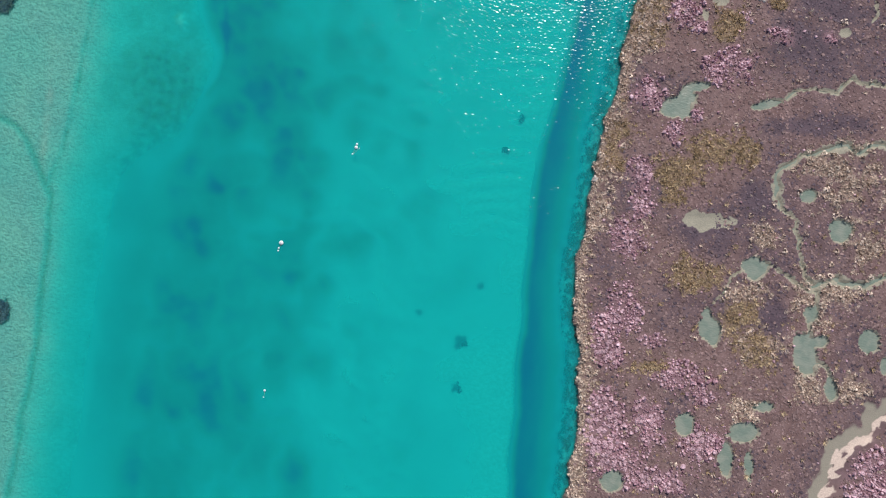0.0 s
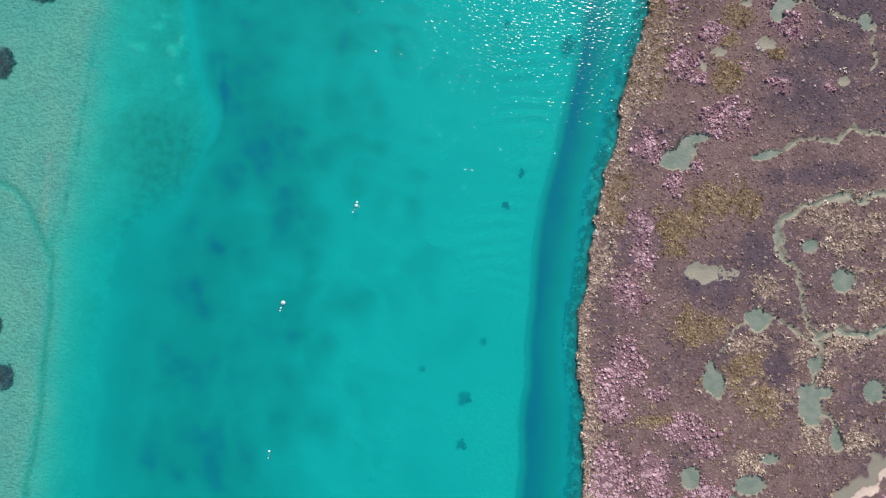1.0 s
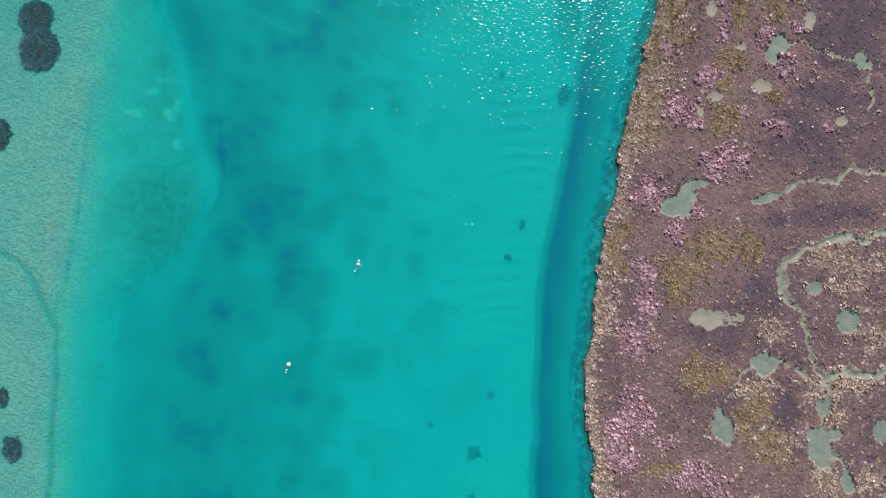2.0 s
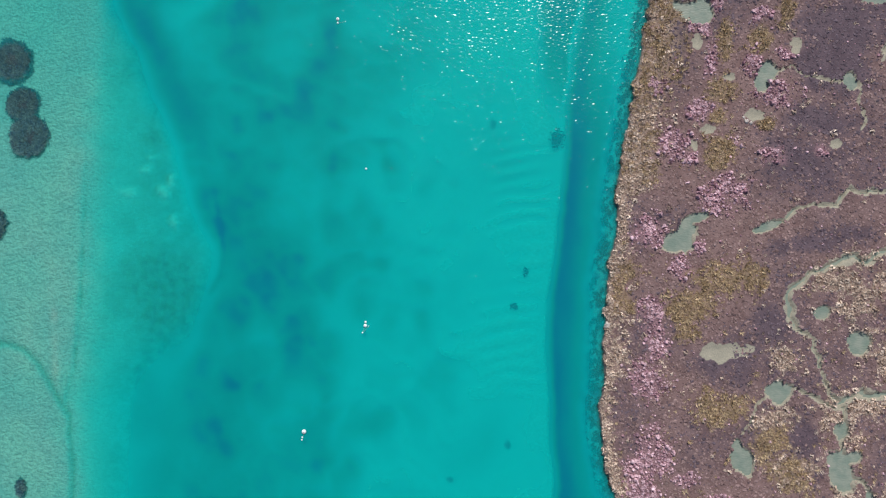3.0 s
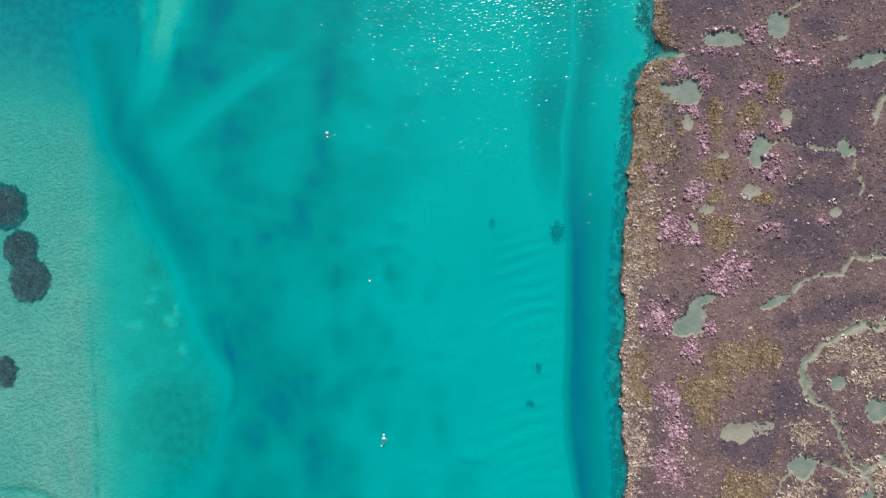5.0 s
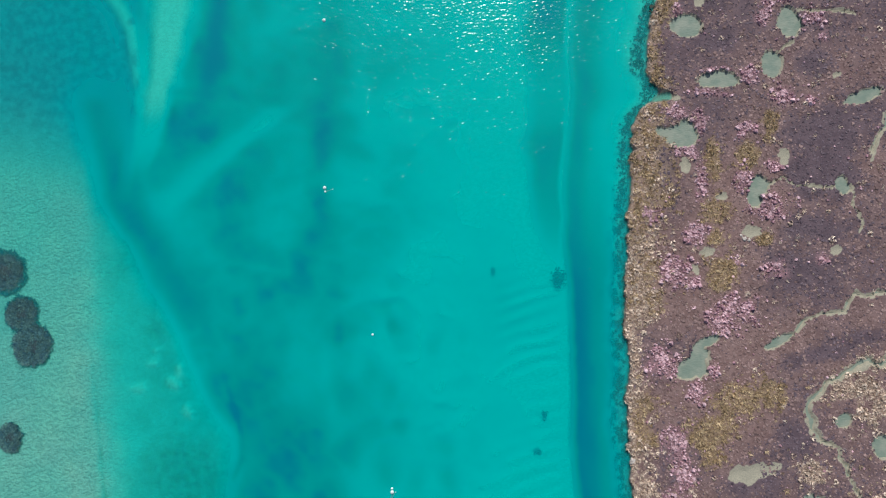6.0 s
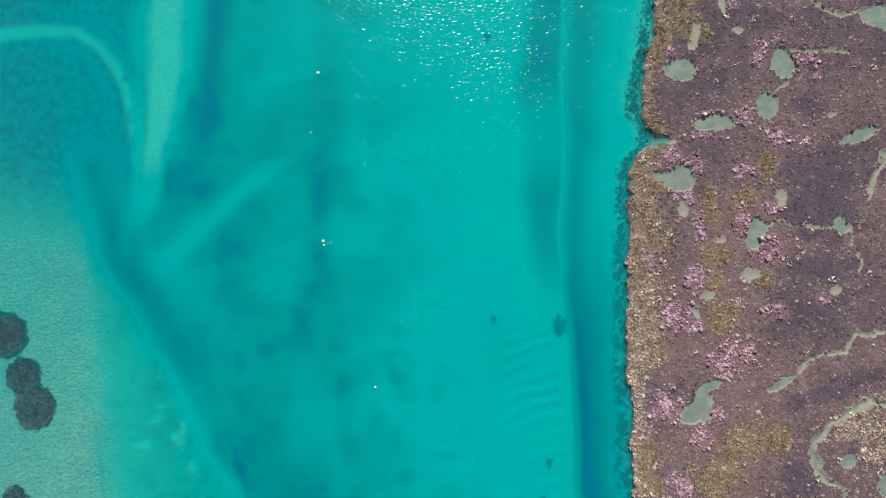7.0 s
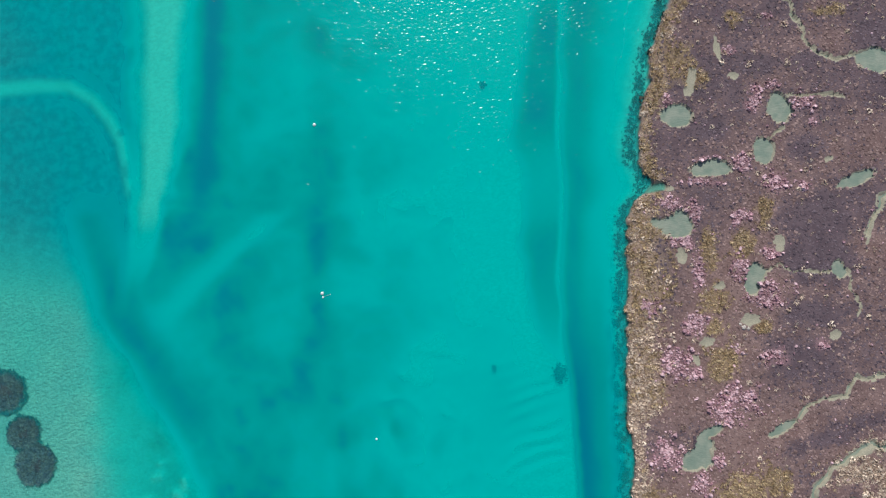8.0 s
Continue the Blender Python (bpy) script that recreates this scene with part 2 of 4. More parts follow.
NORTH_POOLS = [
    [(27.1, 47.7, 1.5, 1.0, -6), (25.3, 48.3, 1.1, 0.5, -38), (27.7, 48.8, 0.7, 0.9, 20), (26.4, 48.4, 1.3, 0.7, 14)],
    [(35.0, 41.2, 1.02, 1.14, -2), (34.4, 39.8, 0.83, 1.02, -2)],
    [(44.4, 40.3, 0.76, 0.95, -2)],
    [(29.1, 60.4, 1.78, 1.21, -14)],
    [(40.9, 59.5, 1.27, 1.52, 1)],
    [(38.3, 55.0, 1.02, 1.52, -9)],
    [(31.9, 53.8, 2.29, 0.89, -4)],
    [(48.2, 50.1, 2.03, 0.64, 13)],
    [(53.0, 63.3, 2.22, 1.27, -19)],
    [(35.2, 23.6, 1.6, 0.5, 24)],
]
POOLS = SOUTH_POOLS + NORTH_POOLS
# bare silt with no water on it
BARE = [(29.9, 9.4, 1.78, 0.89, 4), (31.8, 9.4, 1.65, 0.64, 9), (42.7, 33.0, 0.55, 0.5, 9), (28.3, 34.4, 0.83, 0.7, 9), (26.7, 32.7, 0.44, 0.6, 9),
        (27.0, 44.4, 0.51, 0.76, -2), (30.8, 40.4, 0.76, 0.51, -2), (33.5, 36.2, 0.89, 0.64, -2), (38.2, 44.1, 0.7, 0.7, -2),
        (31.2, 63.7, 0.51, 1.78, -24), (34.9, 67.4, 0.38, 1.27, 1), (36.2, 63.9, 0.76, 0.38, -9), (45.3, 52.8, 0.57, 0.32, 21)]
# creeks: half width and line
SOUTH_CREEKS = [
    (0.24, [(36.0, 23.9), (36.5, 24.1), (38.9, 25.5), (41.4, 26.1), (42.7, 26.1), (44.4, 27.7)]),
    (0.42, [(44.4, 27.7), (48.1, 27.9), (60, 31)]),
    (0.5, [(60, 23), (49.0, 21.0), (46.7, 20.2), (44.8, 20.2), (42.3, 19.1), (39.9, 18.1), (38.2, 16.6), (37.4, 15.2), (37.2, 13.2), (38.2, 11.7), (39.5, 11.3)]),
    (0.28, [(39.5, 11.3), (40.3, 10.5), (40.9, 7.3), (42.0, 5.0), (43.1, 3.9)]),
    (0.2, [(35.9, 4.9), (34.4, 4.3), (33.1, 2.3), (32.5, -0.1)]),
    (0.28, [(36.8, 5.7), (38.0, 5.9), (39.8, 4.6), (42.2, 3.7), (43.2, 3.2), (43.3, 1.0), (43.3, -1.9)]),
    (0.5, [(43.1, 3.9), (45.5, 5.5), (46.8, 5.1), (48.7, 5.2), (51.0, 6.4), (60, 8)]),
    (0.35, [(44.5, -4.2), (46.0, -5.2), (46.5, -7.0)]),
]
NORTH_CREEKS = [
    (0.3, [(42.9, 75), (43.4, 71.8), (44.4, 70.3), (44.9, 67.2), (47.6, 64.1), (51.5, 63.9)]),
    (0.22, [(40.9, 57.2), (39.4, 56.2)]),
    (0.2, [(42.0, 60.7), (46.4, 60.8), (48.2, 59.8)]),
    (0.5, [(60, 50.5), (51.1, 47.5), (49.3, 45.5), (47.9, 43.4)]),
    (0.16, [(35.7, 41.0), (38.2, 41.4), (39.6, 40.6), (45.4, 39.9), (45.6, 35.0)]),
    (0.6, [(21.5, 52.7), (24.7, 52.5), (26.4, 52.6)]),
]
CREEKS = SOUTH_CREEKS + NORTH_CREEKS
SANDY_RIM = [(46.0, -36), (47.2, -19.0), (47.7, -17.8), (48.0, -15.6), (48.7, -13.5), (50.2, -12.2), (51.6, -11.5), (52.2, -9.6), (54, -8), (60, -4)]  # bleached rim of a drained creek
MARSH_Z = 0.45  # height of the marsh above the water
POOL_Z = 0.13


def plan(x, y):
    """Height of the ground and what covers it."""
    wig = 0.5 * fractal(x, y, 2.4, 11) + 0.30 * fractal(x, y, 0.9, 17, 2)
    s = x - along(y, BANK) + wig  # how far inside the marsh
    lip = along(y, LIP) + 0.5 * fractal(x, y, 5, 23)
    # the channel floor: deeper away from the lip, with long soft drifts of sand
    sweep = fractal(x * 0.8 - y * 0.4, y * 0.9 + x * 0.4, 8.5, 31, 4)
    wisp = fractal(x * 0.7 + y * 0.25, y * 1.15 - x * 0.45, 5.0, 33, 4)
    drift = np.exp(-(fractal(x * 0.45 + y * 0.12, y * 1.15 - x * 0.3, 7.0, 35, 4) / 0.32) ** 2)
    z = -1.18 - 0.98 * np.clip((9 - x) / 32, 0, 1.0) ** 0.85 + 0.33 * sweep + 0.28 * wisp
    z = z + 0.2 * drift * step(-x, -6, 6)
    billow = 1 - 2.2 * np.abs(fractal(x + 0.8 * sweep, y + 0.35 * x + 1.2 * wisp, 3.6, 57, 3))
    z = z + (0.36 * billow - 0.14) * step(-x, -7, 4)
    z = z + 0.18 * step(y, 25, 55) * step(x, -24, 6)
    # sand waves along the lip
    fan = step(x, lip - 10, lip - 6) * (1 - step(x, lip - 1.8, lip - 0.4)) * step(y, 2, 9) * (1 - step(y, 30, 40))
    bend = 0.22 * (lip - x) + 1.1 * fractal(x, y, 6, 37, 2)
    z = z + 0.13 * fan * np.sin((y + bend) * 2 * math.pi / 1.75) * (0.55 + 0.7 * value_noise(x, y, 5, 41))
    z = z + 0.12 * step(x, lip - 7, lip - 0.5)
    z = -1.02 - 0.1 * np.log1p(np.exp(np.clip(-(z + 1.02) / 0.1, -30, 30)))
    # trough between the lip and the bank, then up to the bank's foot
    foot = -1.2 + 0.72 * step(y, 42, 57) + 0.1 * fractal(x, y, 1.5, 43)
    across = np.clip((x - lip) / np.maximum(along(y, BANK) - lip - 0.6, 0.5), 0, 1)
    north = step(y, 30, 44)
    low, bend_up = -2.7 + 0.55 * north, 1.7 - 0.3 * north
    trough = low + (foot - low) * across ** bend_up + 0.18 * fractal(x * 1.4, y * 0.6, 3.0, 45, 4)
    trough = trough + north * 0.6 * np.exp(-((across - 0.03) / 0.06) ** 2) - north * 0.3 * np.exp(-((across - 0.25) / 0.15) ** 2)
    z = z + (trough - z) * step(x, lip - 0.15, lip + 1.0)
    # a long hollow beside the ridge farther up
    hl = along(y, HOLLOW) + 0.5 * fractal(x, y, 2.5, 49, 3)
    hollow = north * (0.78 + 0.4 * fractal(x, y, 7, 39, 2)) * step(x, hl - 0.8, hl + 1.1) * (1 - step(x, lip - 0.6, lip + 0.2))
    z = z + (-2.3 + 0.25 * wisp - z) * hollow
    # the shelf and the shallow flats on the other side
    sh, fl = along(y, SHELF) + 0.7 * fractal(x, y, 5, 47, 5), along(y, SHALLOWS) + 0.3 * fractal(x, y, 3, 53)
    u = np.clip((sh - x) / np.maximum(sh - fl, 1.0), 0, 1)
    bulge = step(y, 3, 13)
    steep = -np.interp(u, [0, 0.2, 0.5, 0.8, 1], [1.95, 1.6, 1.05, 0.72, 0.5])
    broad = -np.interp(u, [0, 0.15, 0.5, 0.8, 1], [1.15, 0.9, 0.8, 0.74, 0.52])
    side = steep + (broad - steep) * bulge
    z = z + (np.minimum(side + 0.14 * sweep * (1 - u), -0.1) - z) * step(sh - x, -2.2 + 0.9 * bulge, 2.4 - 1.0 * bulge)
    flat = step(fl - x + 1.0 * fractal(x, y, 2.0, 55, 3), -4.5, 2.2)
    flats = -0.25 - 0.04 * fractal(x, y, 4, 59) - 0.12 * step(y, 22, 52) + (0.07 + 0.05 * value_noise(x, y, 1.5, 63)) * np.exp(-((x + 44.9 + 0.07 * (y - 8)) / 0.5) ** 2) * step(y, 1, 4) * (1 - step(y, 10, 20))
    z = z + (flats - z) * flat
    groove = np.minimum(from_line(x, y, [(-60, 9.5), (-50.2, 8.5), (-48.5, 8.0), (-46.9, 6.6), (-45.4, 4.3), (-44.2, 2.2), (-43.1, 0.8)]), np.where(y < 1, np.abs(x - fl - 0.2), np.abs(x - fl) + 0.15 + 0.5 * step(y, 20, 45)))
    groove = groove + 0.14 * fractal(x, y, 0.9, 65, 3)
    z = z - 0.16 * np.exp(-(groove / 0.32) ** 2)
    beside_shelf = np.exp(-((x - sh - 4.5) / 4.0) ** 2) * (1 - step(y, 24, 36))
    # bay, bar and spit farther up
    spit = np.interp(y, [46, 50.8, 57, 63.4, 69.8, 76.3, 83, 120], [-36, -34.5, -32.7, -31.0, -29.6, -28.6, -27.4, -21])
    wide = np.interp(y, [46, 50.8, 57, 63.4, 69.8, 76.3, 83], [0.2, 1.2, 2.2, 3.0, 3.9, 4.2, 4.4]) + 0.8 * fractal(x, y, 2.2, 69, 4)
    # the bay behind the spit shelves up towards the flats
    in_bay = step(y + 0.25 * (x + 40), 46, 61) * step(spit - wide * 0.9 - x, -0.3, 0.8)
    z = z + (-1.1 - 0.2 * sweep + 0.4 * step(-x, 38, 51) - z) * in_bay
    on_spit = step(y, 48, 60) * (1 - step(np.abs(x - spit) * np.where(x < spit, 1.12, 1.0), wide * 0.3, wide * 1.25))
    z = z + (-0.52 + 0.1 * sweep - z) * on_spit
    deep = from_line(x, y, [(-19.6, 92), (-21.7, 81.9), (-22.7, 75.4), (-23.9, 68.9), (-25.3, 62.5), (-26.7, 58.1), (-28.4, 54)])
    deep = np.exp(-(deep / 1.5) ** 2) * (1 - on_spit) * step(y, 53, 62)
    z = z + (-2.75 - z) * 0.85 * deep
    pit = from_line(x, y, [(-39.3, 58.5), (-38.3, 52), (-37.4, 46.9), (-35, 43.2), (-33, 38.8), (-30.6, 34.7)]) + 0.9 * fractal(x, y, 3, 115)
    pit = np.exp(-(pit / 2.1) ** 2) * (1 - on_spit)
    z = z + (-2.45 + 0.3 * wisp - z) * 0.75 * pit
    arc = from_line(x, y, [(-60, 74), (-47.4, 75.5), (-43.4, 75.2), (-39.6, 74.5), (-37.2, 72.6), (-35.6, 70.0), (-34.6, 67.3), (-34.3, 63.9), (-34.2, 60.6), (-34.5, 57.4),
                           (-35.2, 54.2), (-36.2, 51.1), (-36.9, 47.9)])
    brow = np.exp(-((arc - 1.7) / 0.7) ** 2) * step(y, 54, 64) * (1 - on_spit)
    z = z - 0.15 * brow
    bar = np.exp(-(arc / np.interp(y, [50, 60, 72, 76], [0.9, 0.8, 0.85, 0.95])) ** 3) * (0.45 * step(y, 45, 52) + 0.55 * step(y, 54, 64))
    z = z + (-0.78 - z) * bar * np.maximum(1 - on_spit, 0.4)
    streak = from_line(x, y, [(-32.5, 46.6), (-30.8, 47.6), (-27.9, 49.8), (-24.3, 52.2), (-19.3, 55.0), (-15.1, 56.7)])
    streak_on = np.exp(-(streak / np.interp(x, [-31, -26, -15], [2.3, 1.5, 0.8])) ** 2) * (1 - step(x, -21, -14))
    z = z + (-0.98 + 0.25 * wisp - z) * 0.85 * streak_on * (1 - on_spit)
    hole = from_line(x, y, [(-10.0, 76), (-11.3, 65.0), (-12.0, 60.5), (-13.0, 54.1), (-14.5, 47.7), (-16.0, 41.5), (-18.5, 35.4)])
    z = z - (0.42 + 0.3 * wisp) * np.exp(-(hole / 1.7) ** 2) * step(y, 33, 42)
    patches = ovals(x, y, [(-34.6, 30.3, 0.8, 0.5, 20), (-32.7, 27.4, 0.5, 0.9, 20), (-37.2, 25.9, 1.0, 0.8, 0), (-32.1, 22.9, 0.8, 1.0, 30), (-33.4, 26.0, 0.5, 1.1, 40), (-35.6, 28.6, 0.9, 0.6, 10)], 0.9, 0.9, 113)
    z = z + (-0.55 - z) * 0.85 * (1 - step(patches, 0.25, 1.1))
    beds = [(-17.9, 10.6, 2.6, 2.0, 59), (-24.9, -0.8, 2.8, 3.2, -21), (-19.7, -20.0, 3.6, 2.7, 9), (-14.2, 3.1, 0.7, 0.6, 49), (-14.2, -4.0, 1.1, 0.8, 0), (-14.1, 30.2, 0.7, 1.6, -5),
            (-8.0, 29.5, 0.95, 1.1, -2), (-8.8, 18.3, 1.3, 0.95, -2), (-15.4, -13.7, 1.2, 0.8, 20), (1.2, 52.2, 0.6, 0.4, 0)]
    bed = 1 - step(ovals(x, y, beds, 0.6, 2.0, 99), 0.2, 1.6)
    z = z - 0.38 * bed
    ledge = from_line(x, y, [(-27.6, 27), (-26.6, 22), (-26.2, 19.4), (-26.5, 16.8), (-27.6, 14.8)])
    ledge = np.exp(-(ledge / 0.33) ** 2) * (1 - step(y, 21, 31))
    z = z - 0.45 * ledge
    # a stony ledge at the bank's foot
    z = np.where(s < -0.3, z + (-0.62 + 0.3 * fractal(x, y, 0.8, 127, 3) - z) * 0.7 * step(s, -3.0, -0.7) * (x > lip + 1), z)
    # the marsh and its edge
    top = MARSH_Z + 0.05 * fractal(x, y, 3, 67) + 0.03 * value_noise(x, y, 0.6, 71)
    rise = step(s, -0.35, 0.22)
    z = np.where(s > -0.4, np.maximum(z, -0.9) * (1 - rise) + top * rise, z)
    inside = step(s, 0.1, 0.3)
    wet = np.full(np.shape(x), 9.0)
    silt = np.zeros(np.shape(x))
    for k, shapes in enumerate(POOLS):
        reach = max(a + b for _, _, a, b, _ in shapes) + 6
        near = (np.abs(x - shapes[0][0]) < reach) & (np.abs(y - shapes[0][1]) < reach)
        if near.any():
            d = ovals(x[near], y[near], shapes, 0.3, 1.1, 80 + k) * 0.93
            wet[near] = np.minimum(wet[near], d)
    silt = np.maximum(silt, 1 - step(wet, 1.0, 1.25))
    z = np.where(inside > 0.5, np.minimum(z, 0.03 + (top - 0.03) * step(wet, 0.93, 1.09)), z)
    creek = np.full(np.shape(x), 9.0)
    mx, my = x + 0.75 * fractal(x, y, 2.0, 85, 3), y + 0.75 * fractal(x, y, 2.0, 88, 3)
    for half, pts in CREEKS:
        creek = np.minimum(creek, from_line(mx, my, pts) / (half * 0.75))
    creek = creek * (1.15 - 0.55 * fractal(x, y, 2.2, 91, 2)) + 0.55 * fractal(x, y, 0.8, 90, 3)
    silt = np.maximum(silt, 1 - step(creek, 1.1, 2.1))
    z = np.where(s > -0.3, np.minimum(z, 0.05 + (top - 0.05) * step(creek, 0.4, 1.0)), z)
    mouth = from_line(x, y, [(20.5, 52.9), (24.7, 52.5), (26.2, 52.6)])
    z = np.minimum(z, -0.2 + 0.7 * step(mouth, 0.3, 0.9) + 9 * step(mouth, 0.9, 1.1))
    bare = ovals(x, y, BARE, 0.65, 0.9, 95)
    silt = np.maximum(silt, 1 - step(bare, 0.9, 1.3))
    z = np.where(inside > 0.5, z - 0.12 * (1 - step(bare, 0.6, 1.1)), z)
    rim = from_line(x, y, SANDY_RIM) + 0.6 * fractal(x, y, 1.8, 97) + 0.5 * fractal(x, y, 0.8, 98)
    past = step(x - np.interp(y, [p[1] for p in SANDY_RIM], [p[0] for p in SANDY_RIM]), -0.4, 0.4)
    bleached = (1 - step(rim, 0.15, 0.7)) * step(fractal(x + y * 0.4, y - x * 0.6, 0.9, 121, 4), -0.6, 0.0)
    bed_mud = (1 - step(rim, 1.5, 2.3)) * (1 - past)
    sandy = np.minimum(rim + 0.35, np.where(past < 0.5, rim - 0.6, 9))
    silt = np.maximum(silt, 0.6 * bed_mud)
    z = np.where(inside > 0.5, np.minimum(z, 0.2 + (top - 0.2) * np.maximum(step(rim, 1.4, 2.6), step(x - np.interp(y, [p[1] for p in SANDY_RIM], [p[0] for p in SANDY_RIM]), 0.3, 1.0))), z)
    # seaweed and mud on the floor
    weed = 0.55 * bed
    smudge = step(fractal(x * 0.8 + y * 0.4, y - x * 0.5, 6.0, 119, 3), 0.05, 0.6) * step(-x, 2, 14) * step(x, sh + 0.5, sh + 4)
    weed = np.maximum(weed, 0.45 * smudge * (1 - 0.6 * drift))
    weed = np.maximum(weed, 0.27 * step(0.6 - billow, 0.0, 1.5) * step(-x, -5, 6) * step(x, sh, sh + 2))
    weed = np.maximum(weed, beside_shelf * np.clip(0.6 + 0.6 * fractal(x, y, 3.2, 129), 0, 0.85))
    slope = step(u, 0.04, 0.3) * (1 - step(u, 0.5, 0.9)) * (x < sh)
    weed = np.maximum(weed, slope * (0.36 + 0.3 * fractal(x, y, 4, 107)) * (1 - 0.7 * step(y, 22, 30)))
    weed = np.maximum(weed, (0.5 + 0.35 * fractal(x, y, 2.5, 125)) * step(u, 0.03, 0.2) * (1 - step(u, 0.4, 1.0)) * (x < sh) * step(y, 0, 8) * (1 - 0.7 * step(y, 40, 54)))
    weed = np.maximum(weed, 0.5 * np.exp(-(groove / 0.22) ** 2))
    olive = ovals(x, y, [(-32.8, 14.0, 5.8, 9.5, -6), (-34.8, 3, 2.8, 9, 4), (-33.8, -14, 2.8, 18, 0)], 0.35, 3, 101)
    weed = np.maximum(weed, 0.95 * (1 - step(olive, 0.15, 1.4)))
    weed = np.maximum(weed * step(patches, 0.4, 1.4), 0.7 * ledge)
    weed = weed * (1 - np.clip(on_spit * 1.3, 0, 1)) * (1 - streak_on)
    skirt = step(s, -4.2 + 2.2 * north, -1.2 + 0.4 * north) * (1 - step(s, -0.2, 0.1))
    mud = np.maximum(in_bay, np.maximum(0.8 * pit, 0.9 * brow)) * (1 - bar) * (1 - np.clip(on_spit * 1.2, 0, 1))
    mud = np.maximum(mud, 0.7 * np.exp(-((np.abs(x - spit) - wide * 1.15) / 0.5) ** 2) * step(y, 55, 62) * step(fractal(x, y, 1.2, 123), -0.2, 0.4))
    mud = np.maximum(mud, (0.95 - 0.35 * north) * skirt * step(fractal(x, y, 0.8, 103), -0.35, 0.3))
    mud = np.maximum(mud, 0.6 * step(x, lip, lip + 1.5) * (1 - north) * step(-s, 0, 0.3))
    sand = 1 - step(s, -0.4, 0.05)
    return dict(z=z, s=s, silt=silt * inside + 0.0, bleached=bleached * inside, weed=weed * (1 - inside), mud=mud * (1 - inside), sand=sand, flat=step(fl - x + 0.8 * fractal(x, y, 1.5, 55, 3), -6.0, 2.0) * (1 - in_bay) * (1 - on_spit) * (1 - bar) * (x < 0), wet=wet, creek=creek, bare=bare, sandy=sandy)


# ---- which plants cover the marsh where ----
ROSY_SOUTH = [(24.6, 32.7, 1.6, 2.0, 9), (30.2, 27.0, 3.2, 2.3, 9), (35.7, 31.8, 1.4, 1.3, 9), (40.9, 32.0, 1.3, 0.9, 9), (21.9, 22.4, 2.2, 2.0, 9), (25.0, 18.7, 1.3, 1.3, 9),
              (27.5, 21.0, 1.0, 1.0, 9), (22.1, 14.0, 2.0, 1.6, 9), (22.3, 10.8, 1.7, 2.7, 9), (21.7, 6.2, 2.3, 2.9, 9), (22.0, -2.7, 3.0, 3.0, 9), (21.3, -6.6, 2.3, 2.7, 9),
              (25.9, -4.9, 1.9, 1.1, 9), (29.5, -7.8, 2.8, 1.6, 9), (21.8, -14.1, 3.4, 3.8, 9), (27.1, -13.6, 2.2, 3.3, 9), (32.3, -9.9, 1.7, 1.7, 9), (23.3, -17.9, 2.7, 2.5, 9),
              (33.0, -14.8, 2.5, 1.9, 9), (29.0, -19.8, 3.8, 1.4, 9)]
ROSY_MIDDLE = [(27.2, 36.5, 1.7, 1.3, -6), (24.2, 33.3, 2.3, 1.7, -6), (25.6, 31.2, 2.0, 1.0, -6), (36.1, 38.4, 2.7, 1.7, -6), (22.4, 39.6, 1.9, 1.3, -6), (33.6, 42.6, 1.1, 1.9, -6),
               (37.0, 43.2, 1.7, 0.9, -6), (36.1, 31.4, 1.7, 1.0, -6), (27.4, 46.2, 1.3, 0.8, -6), (28.5, 41.9, 0.8, 2.5, -6), (31.2, 33.2, 0.8, 0.9, -6)]
ROSY_NORTH = [(26.7, 50.7, 1.4, 0.9, -9), (29.2, 49.0, 0.9, 2.0, -9), (27.2, 45.9, 1.9, 0.9, -9), (39.1, 51.1, 1.7, 1.3, -9), (42.2, 50.1, 1.1, 0.8, -9), (34.0, 47.8, 1.3, 1.0, -9),
              (32.4, 54.7, 1.8, 0.5, -9), (35.5, 53.8, 1.3, 1.1, -9), (43.6, 59.8, 1.7, 1.3, -9), (37.8, 60.7, 1.3, 1.6, -9), (44.4, 57.3, 0.9, 0.8, -9), (40.7, 62.2, 1.0, 0.5, -9),
              (31.2, 52.2, 3.2, 0.5, -9), (41.1, 70.2, 0.8, 0.6, -9), (28.3, 62.5, 0.9, 1.0, -9), (36.2, 66.9, 0.9, 0.5, -9)]
GOLDEN_SOUTH = [(18.7, 17.7, 2.4, 1.8, 9), (18.8, 14.8, 1.7, 1.9, 9), (29.6, 17.8, 2.7, 1.9, 9), (33.4, 18.4, 1.7, 2.0, 9), (26.3, 14.0, 2.9, 2.3, 9), (26.0, 11.7, 1.9, 1.3, 9),
                (35.4, -0.6, 2.7, 2.7, 9), (37.5, -4.0, 2.3, 2.2, 9), (29.3, 31.4, 1.5, 1.5, 9), (26.3, -7.7, 2.5, 0.9, 9), (29.8, 3.0, 3.2, 1.9, 9)]
GOLDEN_NORTH = [(37.0, 48.3, 1.0, 1.9, -9), (34.2, 44.9, 1.4, 1.7, -9), (30.0, 66.6, 2.8, 2.2, -9), (32.6, 64.1, 1.3, 1.3, -9), (24.8, 57.7, 0.9, 1.5, -9), (37.5, 70.7, 1.0, 1.0, -9),
                (47.6, 69.8, 2.8, 0.8, -9), (27.1, 66.9, 0.6, 1.9, -9), (30.2, 44.8, 0.9, 1.9, -9)]
